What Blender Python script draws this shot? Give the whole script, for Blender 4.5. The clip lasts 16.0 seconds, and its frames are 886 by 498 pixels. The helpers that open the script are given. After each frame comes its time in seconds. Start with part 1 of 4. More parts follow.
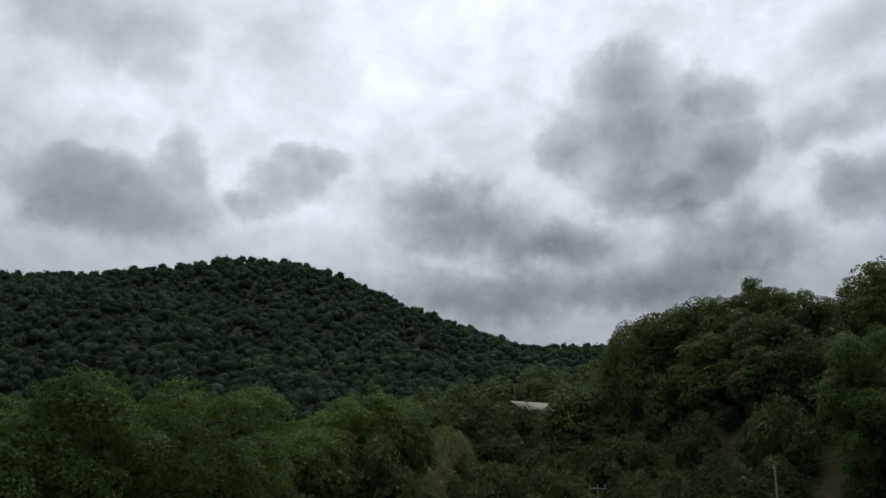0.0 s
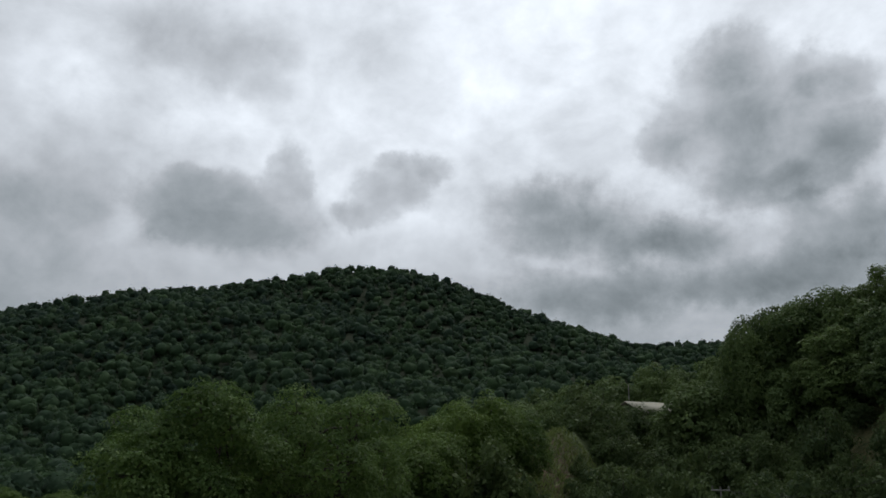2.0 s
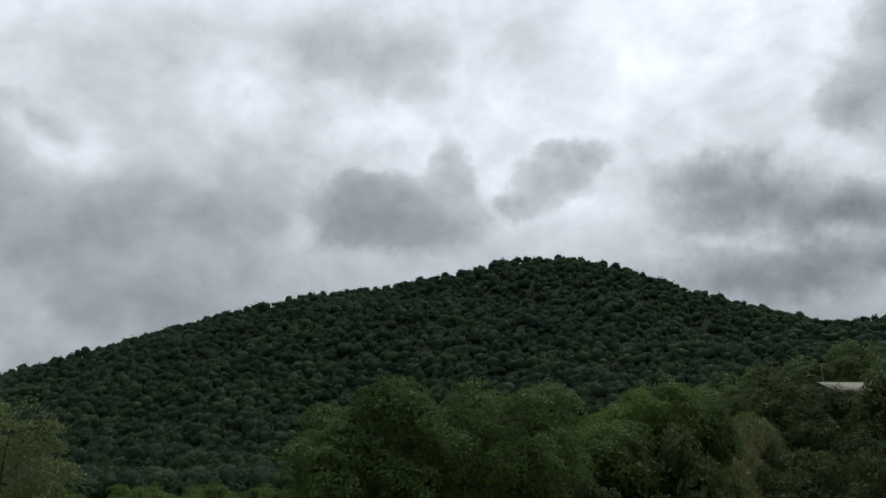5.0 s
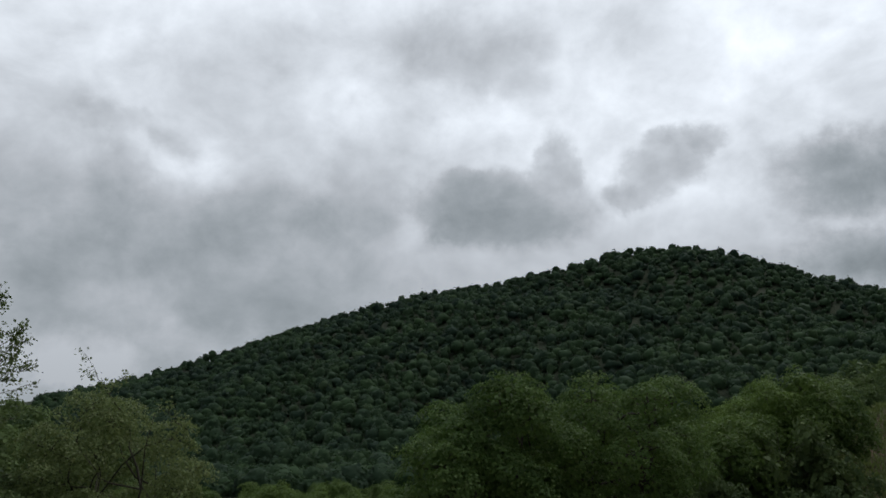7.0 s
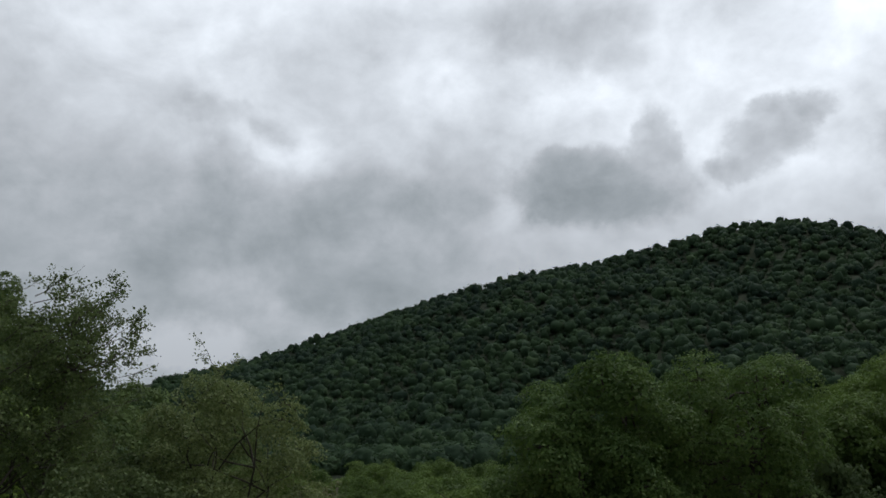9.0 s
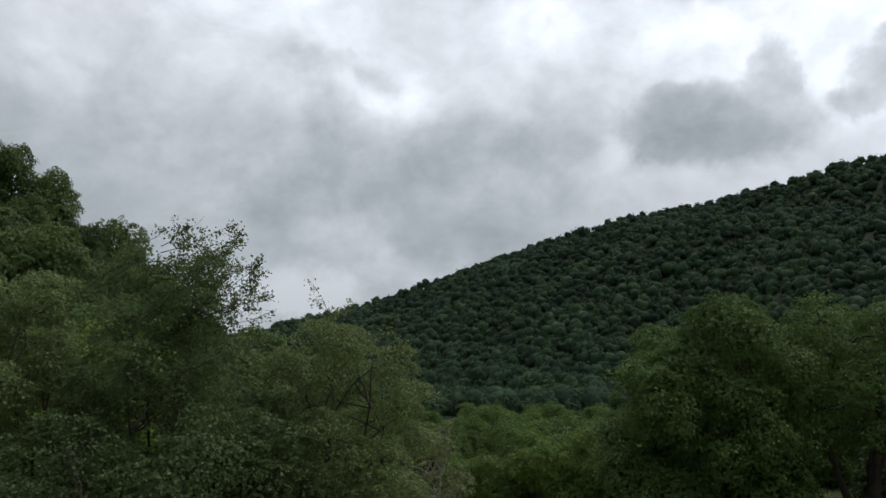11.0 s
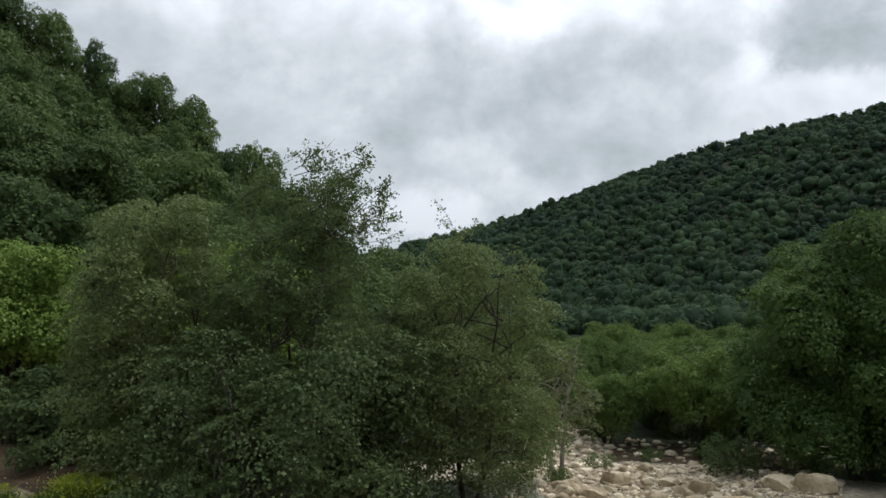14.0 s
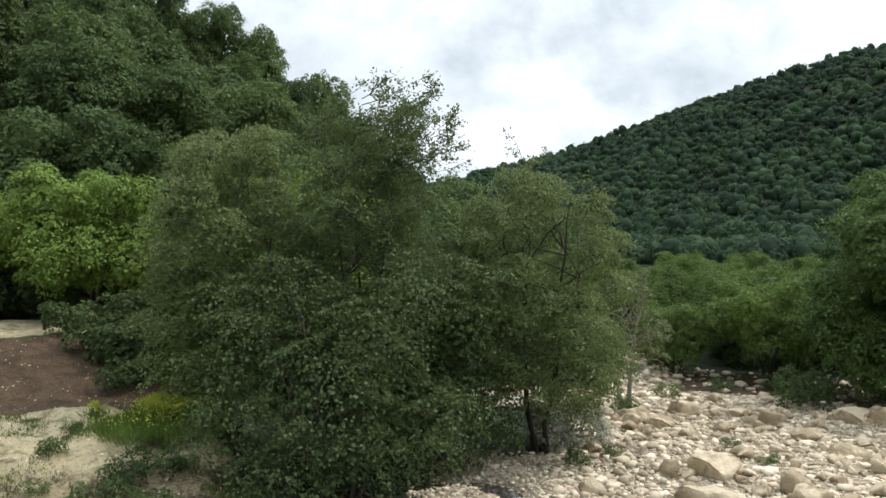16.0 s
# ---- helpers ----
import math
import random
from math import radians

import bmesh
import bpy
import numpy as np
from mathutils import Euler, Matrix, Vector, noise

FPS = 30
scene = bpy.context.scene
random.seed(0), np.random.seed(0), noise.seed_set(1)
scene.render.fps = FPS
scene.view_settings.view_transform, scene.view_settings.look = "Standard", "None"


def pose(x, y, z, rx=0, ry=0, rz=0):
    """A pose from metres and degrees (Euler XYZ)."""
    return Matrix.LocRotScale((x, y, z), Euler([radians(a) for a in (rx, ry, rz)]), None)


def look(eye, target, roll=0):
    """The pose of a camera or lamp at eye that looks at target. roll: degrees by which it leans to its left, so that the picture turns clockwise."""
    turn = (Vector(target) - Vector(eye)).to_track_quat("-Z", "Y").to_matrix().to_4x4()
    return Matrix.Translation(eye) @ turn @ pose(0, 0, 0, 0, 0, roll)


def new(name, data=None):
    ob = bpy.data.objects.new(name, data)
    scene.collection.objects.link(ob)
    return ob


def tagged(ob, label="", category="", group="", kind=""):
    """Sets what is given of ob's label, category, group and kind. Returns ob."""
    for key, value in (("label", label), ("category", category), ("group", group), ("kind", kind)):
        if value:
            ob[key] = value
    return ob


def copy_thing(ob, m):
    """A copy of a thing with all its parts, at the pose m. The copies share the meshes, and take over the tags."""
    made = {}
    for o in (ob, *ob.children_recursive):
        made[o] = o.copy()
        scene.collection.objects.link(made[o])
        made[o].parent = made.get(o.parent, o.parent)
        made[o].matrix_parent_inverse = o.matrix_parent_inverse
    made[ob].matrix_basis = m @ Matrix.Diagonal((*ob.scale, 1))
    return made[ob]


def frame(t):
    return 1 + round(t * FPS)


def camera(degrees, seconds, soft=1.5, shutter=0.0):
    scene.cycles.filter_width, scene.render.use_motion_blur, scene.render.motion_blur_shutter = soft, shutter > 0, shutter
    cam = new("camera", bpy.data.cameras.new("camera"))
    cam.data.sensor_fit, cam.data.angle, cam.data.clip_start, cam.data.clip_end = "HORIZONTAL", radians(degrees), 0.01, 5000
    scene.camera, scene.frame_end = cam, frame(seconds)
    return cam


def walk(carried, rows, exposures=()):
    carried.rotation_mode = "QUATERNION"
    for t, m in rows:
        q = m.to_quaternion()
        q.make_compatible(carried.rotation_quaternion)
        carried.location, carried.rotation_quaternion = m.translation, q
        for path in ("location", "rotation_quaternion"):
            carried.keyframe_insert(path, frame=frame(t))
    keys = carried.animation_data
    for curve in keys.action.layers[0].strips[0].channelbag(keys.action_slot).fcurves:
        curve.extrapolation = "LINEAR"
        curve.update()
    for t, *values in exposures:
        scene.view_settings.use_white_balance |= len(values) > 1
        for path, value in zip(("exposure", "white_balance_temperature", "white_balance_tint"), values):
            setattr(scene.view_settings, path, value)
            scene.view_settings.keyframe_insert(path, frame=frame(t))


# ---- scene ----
# A phone held out at arm's length on a raw bank above a stony river bed, turned from a wooded hill down to the trees at the water.
EYE = 5.0
PAN = [
    (0, 0.0, 15.75, -0.78), (0.5, 1.59, 15.94, -0.61), (1, 3.41, 16.08, -0.44), (1.5, 5.4, 16.06, -0.34),
    (2, 7.49, 15.89, -0.27), (2.5, 9.48, 15.68, -0.19), (3, 11.27, 15.59, -0.21), (3.5, 13.03, 15.5, -0.05),
    (4, 15.07, 15.43, 0.19), (4.5, 17.18, 15.36, 0.42), (7, 27.03, 15.16, 0.89), (7.5, 28.76, 15.09, 1.02),
    (8, 30.39, 14.87, 0.75), (8.5, 32.07, 14.54, 0.65), (9, 33.93, 13.95, 0.66), (11.5, 43.31, 9.23, 0.02),
    (12, 45.24, 8.32, -0.13), (12.5, 47.16, 7.35, -0.09), (13, 48.63, 6.47, 0.0), (13.5, 49.54, 5.62, -0.18),
    (14, 50.08, 4.66, -0.24), (14.5, 51.0, 3.34, -0.17), (15, 52.13, 1.9, -0.28), (15.5, 53.34, 0.65, -0.36),
    (16, 54.7, -0.24, -0.47),
]
ARM = 0.12
cam = camera(56.0, 16.0, soft=1.6)


def held(yaw, pitch, roll):
    a = radians(yaw)
    return pose(-ARM * math.sin(a), ARM * math.cos(a), EYE) @ pose(0, 0, 0, 0, 0, yaw) @ pose(0, 0, 0, 90 + pitch) @ pose(0, 0, 0, 0, 0, -roll)


walk(cam, [(t, held(yaw, pitch, roll)) for t, yaw, pitch, roll in PAN],
     exposures=[(0, -1.04), (4.5, -1.02), (9, -0.95), (11.5, -0.62), (12.5, -0.4), (13.5, -0.3), (14.5, -0.29), (15, -0.14), (15.5, -0.11), (16, 0.32)])

# ---- sky and light ----
SUN_EL, SUN_AZ = 56, -22          # degrees; azimuth counted to the left of the first view
sun = new("sun", bpy.data.lights.new("sun", "SUN"))
sun.data.energy, sun.data.angle, sun.data.color = 1.5, radians(14), (1.0, 0.95, 0.88)
sa, se = radians(SUN_AZ), radians(SUN_EL)
sun.matrix_world = look((-40 * math.sin(sa) * math.cos(se), 40 * math.cos(sa) * math.cos(se), 40 * math.sin(se)), (0, 0, 0))

world = bpy.data.worlds.new("overcast_sky")
scene.world = world
world.use_nodes = True
W = world.node_tree
W.nodes.clear()


def node(tree, kind, ins=(), **props):
    """A node of that kind with its inputs joined or set, in a tree."""
    n = tree.nodes.new(kind)
    for k, v in props.items():
        setattr(n, k, v)
    for key, v in dict(ins).items():
        if isinstance(v, bpy.types.NodeSocket):
            tree.links.new(v, n.inputs[key])
        else:
            n.inputs[key].default_value = v
    return n


def maths(tree, op, a, b=0.0, c=0.0):
    return node(tree, "ShaderNodeMath", {0: a, 1: b, 2: c}, operation=op).outputs[0]


def ramp(tree, fac, lo, hi, to_lo=0.0, to_hi=1.0, kind="SMOOTHSTEP"):
    return node(tree, "ShaderNodeMapRange", {0: fac, 1: lo, 2: hi, 3: to_lo, 4: to_hi}, interpolation_type=kind).outputs[0]


def noise_tex(tree, vec, scale, detail=4.0, rough=0.55, distort=0.0):
    return node(tree, "ShaderNodeTexNoise", {"Vector": vec, "Scale": scale, "Detail": detail, "Roughness": rough, "Distortion": distort})


def mix_rgb(tree, fac, a, b, blend="MIX"):
    n = node(tree, "ShaderNodeMix", {0: fac, 6: a, 7: b}, data_type="RGBA", blend_type=blend)
    return n.outputs[2]


# clouds and bright rifts by where they hang: how strong, how soft-edged, and the heaps of each: degrees left of the first view, degrees up, half width, half height, tilt
CLOUDS = [
    (0.32, 0.50, [(22.7, 17.9, 6.1, 2.4, 0), (18.6, 20.6, 1.5, 2.1, 0), (18.8, 21.7, 1.4, 0.9, 0), (17.8, 19.7, 1.2, 1.5, 0), (25.1, 19.4, 1.7, 1.3, 0), (21.5, 19.1, 2.5, 1.5, 0), (26.3, 17.2, 2.0, 1.5, 0)]),
    (0.17, 1.10, [(20.6, 16.0, 7.7, 2.3, 0)]),
    (0.12, 1.20, [(37.3, 13.8, 12.2, 4.0, -10)]),
    (0.36, 0.55, [(13.6, 18.2, 1.5, 1.1, 0), (12.2, 19.3, 2.0, 1.6, 0), (10.4, 20.0, 1.9, 1.5, 0), (11.1, 21.2, 1.5, 1.0, 0), (8.6, 21.2, 1.6, 1.1, 0)]),
    (0.50, 0.50, [(-14.1, 23.2, 5.7, 4.1, 0), (-13.3, 26.4, 3.1, 2.4, 0), (-18.9, 24.8, 3.0, 2.0, 15), (-19.4, 21.3, 3.0, 2.2, 0), (-13.5, 20.1, 3.0, 2.3, 0), (-8.8, 22.2, 2.3, 1.9, 0), (-16.2, 19.5, 3.2, 1.5, 0)]),
    (0.26, 1.30, [(-11.7, 14.1, 14.9, 5.0, 0)]),
    (0.50, 0.80, [(-1.8, 17.4, 5.5, 2.3, 0), (-7.0, 16.2, 5.6, 1.7, 0), (0.7, 18.9, 3.3, 1.6, 0)]),
    (0.36, 0.70, [(-20.0, 15.9, 4.6, 1.8, 0), (-17.5, 17.2, 2.3, 1.1, 10)]),
    (0.40, 0.90, [(-10.8, 12.8, 5.9, 1.2, 0), (-16.1, 13.2, 5.4, 1.5, 0), (-3.0, 12.7, 6.0, 1.7, 0)]),
    (0.42, 0.45, [(-28.2, 18.0, 2.7, 1.8, 10), (-30.4, 17.9, 2.9, 2.0, 0), (-27.6, 19.0, 1.7, 1.0, 20)]),
    (0.30, 0.80, [(-27.1, 22.7, 5.3, 1.2, -18), (-30.6, 23.6, 3.3, 1.3, -18)]),
    (0.24, 0.90, [(-27.7, 27.6, 5.8, 1.4, -25), (-30.6, 28.3, 3.4, 2.0, -20)]),
    (0.20, 0.90, [(24.9, 27.8, 5.5, 2.6, 0), (21.1, 26.1, 3.4, 1.9, 20), (28.4, 29.4, 3.4, 1.9, 0)]),
    (0.16, 0.90, [(12.5, 30.1, 3.2, 2.2, 10)]),
    (0.17, 0.90, [(45.5, 15.5, 7.7, 2.8, 0), (41.5, 17.2, 3.6, 2.3, 0), (47.8, 17.1, 3.1, 1.6, 0), (37.2, 17.0, 2.4, 1.5, 0)]),
    (0.13, 0.60, [(52.1, 23.3, 2.6, 1.5, 10), (49.4, 20.6, 2.8, 0.9, 50), (46.3, 21.2, 2.0, 0.7, 20)]),
    (0.12, 0.70, [(49.2, 17.8, 1.8, 2.8, -25), (51.6, 13.6, 4.2, 2.0, 0)]),
    (0.14, 0.80, [(39.3, 17.1, 4.4, 2.3, -20), (33.3, 18.2, 3.7, 2.3, 0)]),
    (0.08, 1.00, [(61.1, 21.2, 5.6, 3.8, 0), (60.6, 17.1, 4.8, 2.4, 0)]),
    (0.16, 0.60, [(49.8, 22.7, 3.2, 0.8, 10), (46.6, 21.8, 2.0, 0.7, 15)]),
    (0.14, 0.90, [(53.3, 16.5, 4.4, 2.3, 20), (59.3, 18.8, 4.7, 2.2, 10)]),
    (0.12, 1.00, [(70.2, 18.1, 5.9, 2.1, 10)]),
    (0.14, 1.00, [(24.6, 28.0, 5.9, 2.2, 0), (39.9, 28.4, 5.1, 1.9, 10)]),
]
RIFTS = [
    (0.26, 1.30, [(25.3, 22.8, 6.5, 2.1, -15)]),
    (0.20, 1.20, [(8.0, 25.1, 9.7, 1.9, -35)]),
    (0.40, 0.90, [(-23.6, 18.1, 1.5, 1.6, -40), (-25.3, 19.6, 2.3, 1.0, -35)]),
    (0.25, 1.00, [(-24.7, 26.4, 5.1, 0.9, -28)]),
    (0.22, 1.00, [(15.7, 20.3, 1.4, 3.0, 0)]),
    (0.20, 1.00, [(0.8, 22.0, 2.5, 1.5, 20)]),
    (0.28, 1.00, [(44.6, 19.6, 3.7, 1.0, 10), (36.0, 19.2, 2.3, 0.7, 10)]),
    (0.26, 1.00, [(33.0, 24.7, 2.9, 1.9, 0), (24.0, 24.0, 5.0, 1.3, -15)]),
    (0.34, 1.00, [(29.0, 17.6, 1.2, 2.7, 15)]),
    (0.22, 1.20, [(-2.3, 27.9, 4.9, 2.2, -25)]),
    (0.24, 1.00, [(43.6, 19.5, 3.0, 1.3, 20), (46.9, 21.4, 1.6, 0.9, 0)]),
    (0.26, 1.10, [(50.5, 26.9, 4.5, 2.2, 0), (56.4, 27.5, 4.8, 1.8, 0)]),
    (0.24, 1.00, [(32.5, 24.5, 2.5, 1.4, 0), (21.8, 21.1, 2.8, 1.5, 0)]),
    (0.80, 1.20, [(42.7, 8.6, 5.8, 1.5, 0), (50.8, 6.9, 4.5, 2.2, 0)]),
    (0.16, 1.00, [(44.5, 19.6, 3.0, 1.9, 10), (42.9, 20.7, 3.6, 1.5, -10)]),
    (0.18, 1.00, [(22.6, 21.1, 4.4, 1.4, 0), (29.9, 16.7, 1.1, 2.6, 0)]),
    (0.50, 1.20, [(50.5, 7.8, 4.3, 2.3, 0), (48.9, 10.9, 3.2, 1.9, 0)]),
    (0.26, 1.20, [(66.1, 20.7, 6.1, 2.2, 0), (57.8, 22.6, 4.8, 1.8, 0)]),
]
geo = node(W, "ShaderNodeTexCoord").outputs["Generated"]
sep = node(W, "ShaderNodeSeparateXYZ", {0: geo})
az = maths(W, "MULTIPLY", maths(W, "ARCTAN2", maths(W, "MULTIPLY", sep.outputs[0], -1.0), sep.outputs[1]), 57.2958)
el = maths(W, "MULTIPLY", maths(W, "ARCSINE", sep.outputs[2]), 57.2958)
aim = node(W, "ShaderNodeCombineXYZ", {0: az, 1: el, 2: 0.0}).outputs[0]


def sway(color, size):
    off = node(W, "ShaderNodeVectorMath", {0: color, 1: (0.5, 0.5, 0.5)}, operation="SUBTRACT").outputs[0]
    return node(W, "ShaderNodeVectorMath", {0: off, 1: (size, size, 0)}, operation="MULTIPLY").outputs[0]


billow = noise_tex(W, geo, 9.0, 3.0, 0.5).outputs["Color"]
puff = noise_tex(W, geo, 26.0, 5.0, 0.6).outputs["Color"]
warp = node(W, "ShaderNodeVectorMath", {0: aim, 1: sway(billow, 2.2)}, operation="ADD").outputs[0]
warp = node(W, "ShaderNodeVectorMath", {0: warp, 1: sway(puff, 2.4)}, operation="ADD").outputs[0]
flatter = node(W, "ShaderNodeVectorMath", {0: geo, 1: (1, 1, 1.35)}, operation="MULTIPLY").outputs[0]
broad = noise_tex(W, flatter, 3.0, 5.0, 0.5, 0.2).outputs[0]
tone = ramp(W, broad, 0.3, 0.7, 0.66, 0.8, "LINEAR")
wisp = noise_tex(W, flatter, 8.0, 7.0, 0.58, 0.25).outputs[0]
tone = maths(W, "ADD", tone, ramp(W, wisp, 0.3, 0.7, -0.13, 0.13, "LINEAR"))
fray = maths(W, "SUBTRACT", noise_tex(W, geo, 15.0, 7.0, 0.62).outputs[0], 0.5)
heavy = ramp(W, noise_tex(W, geo, 12.0, 5.0, 0.6, 0.4).outputs[0], 0.32, 0.68, 0.78, 1.14, "LINEAR")
for sign, bank in ((1, RIFTS), (-1, CLOUDS)):
    for strength, soft, heaps in bank:
        field = None
        # one cloud after another, so that the sky needs little memory
        here = node(W, "ShaderNodeVectorMath", {0: tone, 1: (1e-6, 1e-6, 0), 2: warp}, operation="MULTIPLY_ADD").outputs[0]
        for a, e, w, h, turn in heaps:
            m = node(W, "ShaderNodeMapping", {0: here, 1: (a, e, 0), 2: (0, 0, radians(turn)), 3: (w, h, 1)}, vector_type="TEXTURE").outputs[0]
            d = maths(W, "SUBTRACT", 1.15, node(W, "ShaderNodeVectorMath", {0: m}, operation="LENGTH").outputs["Value"])
            field = d if field is None else maths(W, "SMOOTH_MAX", field, d, 0.25)
        field = maths(W, "MULTIPLY_ADD", fray, 0.1 + 1.2 * soft, field)
        if sign < 0 and strength > 0.3:  # faint bright fringe round a thick cloud
            tone = maths(W, "MULTIPLY", tone, maths(W, "SUBTRACT", ramp(W, field, -0.9, -0.1, 1.0, 1.06), ramp(W, field, -0.1, 0.25, 0.0, 0.06)))
        edge = ramp(W, field, -0.65 * soft, 0.75 * soft, 0.0, 0.6)
        body = maths(W, "ADD", edge, ramp(W, field, 0.0, 1.2, 0.0, 0.4))
        body = maths(W, "MULTIPLY", body, heavy)
        tone = maths(W, "MULTIPLY", tone, maths(W, "MULTIPLY_ADD", body, sign * strength * (0.45 if sign > 0 else 1.1), 1.0))
grit = noise_tex(W, flatter, 24.0, 5.0, 0.55, 0.3).outputs[0]
tone = maths(W, "MULTIPLY", tone, ramp(W, grit, 0.3, 0.7, 0.94, 1.06, "LINEAR"))
tone = maths(W, "MINIMUM", tone, 1.1)
tone = maths(W, "MULTIPLY", tone, maths(W, "MULTIPLY", ramp(W, az, 5.0, 26.0, 1.03, 0.92), ramp(W, az, 34.0, 60.0, 1.0, 1.3)))
tone = maths(W, "MULTIPLY", tone, ramp(W, el, 8.0, 24.0, 0.96, 1.08))
# the cloud is thinner, and so brighter, towards the hidden sun
to_sun = (-0.02, 0.43, 0.90)
near_sun = node(W, "ShaderNodeVectorMath", {0: geo, 1: to_sun}, operation="DOT_PRODUCT").outputs["Value"]
tone = maths(W, "MULTIPLY", tone, ramp(W, near_sun, 0.28, 0.97, 0.76, 2.5))
cloud = node(W, "ShaderNodeCombineColor", {0: maths(W, "MULTIPLY", tone, maths(W, "MULTIPLY_ADD", maths(W, "MINIMUM", tone, 1.0), 0.12, 0.8)), 1: maths(W, "MULTIPLY", tone, 0.985), 2: maths(W, "MULTIPLY", tone, 1.07)}).outputs[0]
sky = node(W, "ShaderNodeTexSky", sky_type="NISHITA", sun_disc=False, sun_elevation=se, sun_rotation=-sa)
blue = node(W, "ShaderNodeVectorMath", {0: sky.outputs[0], "Scale": 0.1}, operation="SCALE").outputs[0]
back = node(W, "ShaderNodeBackground", {0: mix_rgb(W, 0.97, blue, cloud), 1: 1.0})
node(W, "ShaderNodeOutputWorld", {0: back.outputs[0]})


# ---- materials ----
def material(name):
    m = bpy.data.materials.new(name)
    m.use_nodes = True
    t = m.node_tree
    t.nodes.clear()
    return m, t


def finish(t, shader):
    node(t, "ShaderNodeOutputMaterial", {0: shader})


def foliage(name, dark, light, dry, through_light=0.3, patch=0.25, gloss=0.12, grain=0.4, each=0.4, relief=0.0, crowns=0.0):
    """Leaves: two greens that change leaf by leaf, in patches and, in a wood, crown by crown, a few dry ones, and some light that shines through."""
    m, t = material(name)
    g = node(t, "ShaderNodeNewGeometry")
    info = node(t, "ShaderNodeObjectInfo")
    where = noise_tex(t, g.outputs["Position"], patch, 3.0).outputs[0]
    f = maths(t, "ADD", maths(t, "MULTIPLY", g.outputs["Random Per Island"], grain), maths(t, "MULTIPLY", ramp(t, where, 0.35, 0.65), max(0.0, 1.1 - grain - each - crowns)))
    f = maths(t, "ADD", f, maths(t, "MULTIPLY", info.outputs["Random"], each))
    if crowns:
        f = maths(t, "MULTIPLY_ADD", node(t, "ShaderNodeAttribute", attribute_name="crown").outputs["Fac"], crowns, f)
    col = mix_rgb(t, f, (*dark, 1), (*light, 1))
    odd = ramp(t, g.outputs["Random Per Island"], 0.93, 0.97)
    col = mix_rgb(t, maths(t, "MULTIPLY", odd, 0.6), col, (*dry, 1))
    tilt = {}
    if relief:
        lump = maths(t, "ADD", noise_tex(t, g.outputs["Position"], 2.2, 4.0, 0.7).outputs[0], noise_tex(t, g.outputs["Position"], 0.6, 2.0).outputs[0])
        tilt = {"Normal": node(t, "ShaderNodeBump", {"Strength": relief, "Distance": 0.8, "Height": lump}).outputs[0]}
    front = node(t, "ShaderNodeBsdfPrincipled", {**tilt, "Base Color": col, "Roughness": 0.5, "Specular IOR Level": gloss})
    glow = node(t, "ShaderNodeBsdfTranslucent", {0: mix_rgb(t, 0.5, col, (*light, 1))})
    finish(t, node(t, "ShaderNodeMixShader", {0: through_light, 1: front.outputs[0], 2: glow.outputs[0]}).outputs[0])
    return m


def rough_stuff(name, a, b, scale, rough=0.9, bump=0.3, third=None, fine=6.0):
    """Earth, stone or bark: two or three colours in patches and grain, with relief."""
    m, t = material(name)
    pos = node(t, "ShaderNodeNewGeometry").outputs["Position"]
    info = node(t, "ShaderNodeObjectInfo").outputs["Random"]
    n1 = noise_tex(t, pos, scale, 5.0, 0.6).outputs[0]
    n2 = noise_tex(t, pos, scale * fine, 5.0, 0.65).outputs[0]
    f = maths(t, "ADD", maths(t, "MULTIPLY", ramp(t, n1, 0.3, 0.7), 0.6), maths(t, "MULTIPLY", ramp(t, n2, 0.3, 0.7), 0.4))
    col = mix_rgb(t, f, (*a, 1), (*b, 1))
    if third:
        col = mix_rgb(t, ramp(t, maths(t, "ADD", n1, maths(t, "MULTIPLY", info, 0.35)), 0.62, 0.8), col, (*third, 1))
    col = mix_rgb(t, 0.7, col, mix_rgb(t, info, (0.62, 0.6, 0.56, 1), (1.25, 1.24, 1.2, 1)), "MULTIPLY")
    bp = node(t, "ShaderNodeBump", {"Strength": bump, "Distance": 0.05, "Height": maths(t, "ADD", n2, n1)})
    bs = node(t, "ShaderNodeBsdfPrincipled", {"Base Color": col, "Roughness": rough, "Normal": bp.outputs[0], "Specular IOR Level": 0.25})
    finish(t, bs.outputs[0])
    return m


# far wood: the haze of distance is put into its bluish, lifted dark green
LEAF_FAR = foliage("hill_wood_leaves", (0.023, 0.041, 0.033), (0.06, 0.102, 0.046), (0.065, 0.1, 0.045), 0.25, 0.03, 0.02, 0.15, 0.0, relief=0.35, crowns=0.5)
LEAF_SHRUB = foliage("shrub_leaves", (0.028, 0.05, 0.023), (0.098, 0.138, 0.05), (0.11, 0.14, 0.05), 0.32, 0.3, 0.05, 0.25, 0.6)
LEAF_HILL = foliage("slope_leaves", (0.036, 0.066, 0.031), (0.132, 0.186, 0.064), (0.16, 0.21, 0.06), 0.3, 0.3, 0.05, 0.25, 0.65)
LEAF_ALDER = foliage("alder_leaves", (0.05, 0.08, 0.028), (0.16, 0.212, 0.076), (0.21, 0.25, 0.11), 0.4, 0.6, grain=0.65, gloss=0.14)
LEAF_PALE = foliage("pale_alder_leaves", (0.07, 0.105, 0.038), (0.2, 0.25, 0.092), (0.31, 0.33, 0.17), 0.36, 0.6, grain=0.65, gloss=0.14)
LEAF_DARK = foliage("dark_alder_leaves", (0.044, 0.072, 0.026), (0.135, 0.182, 0.07), (0.2, 0.23, 0.12), 0.36, 0.6, grain=0.65, gloss=0.14)
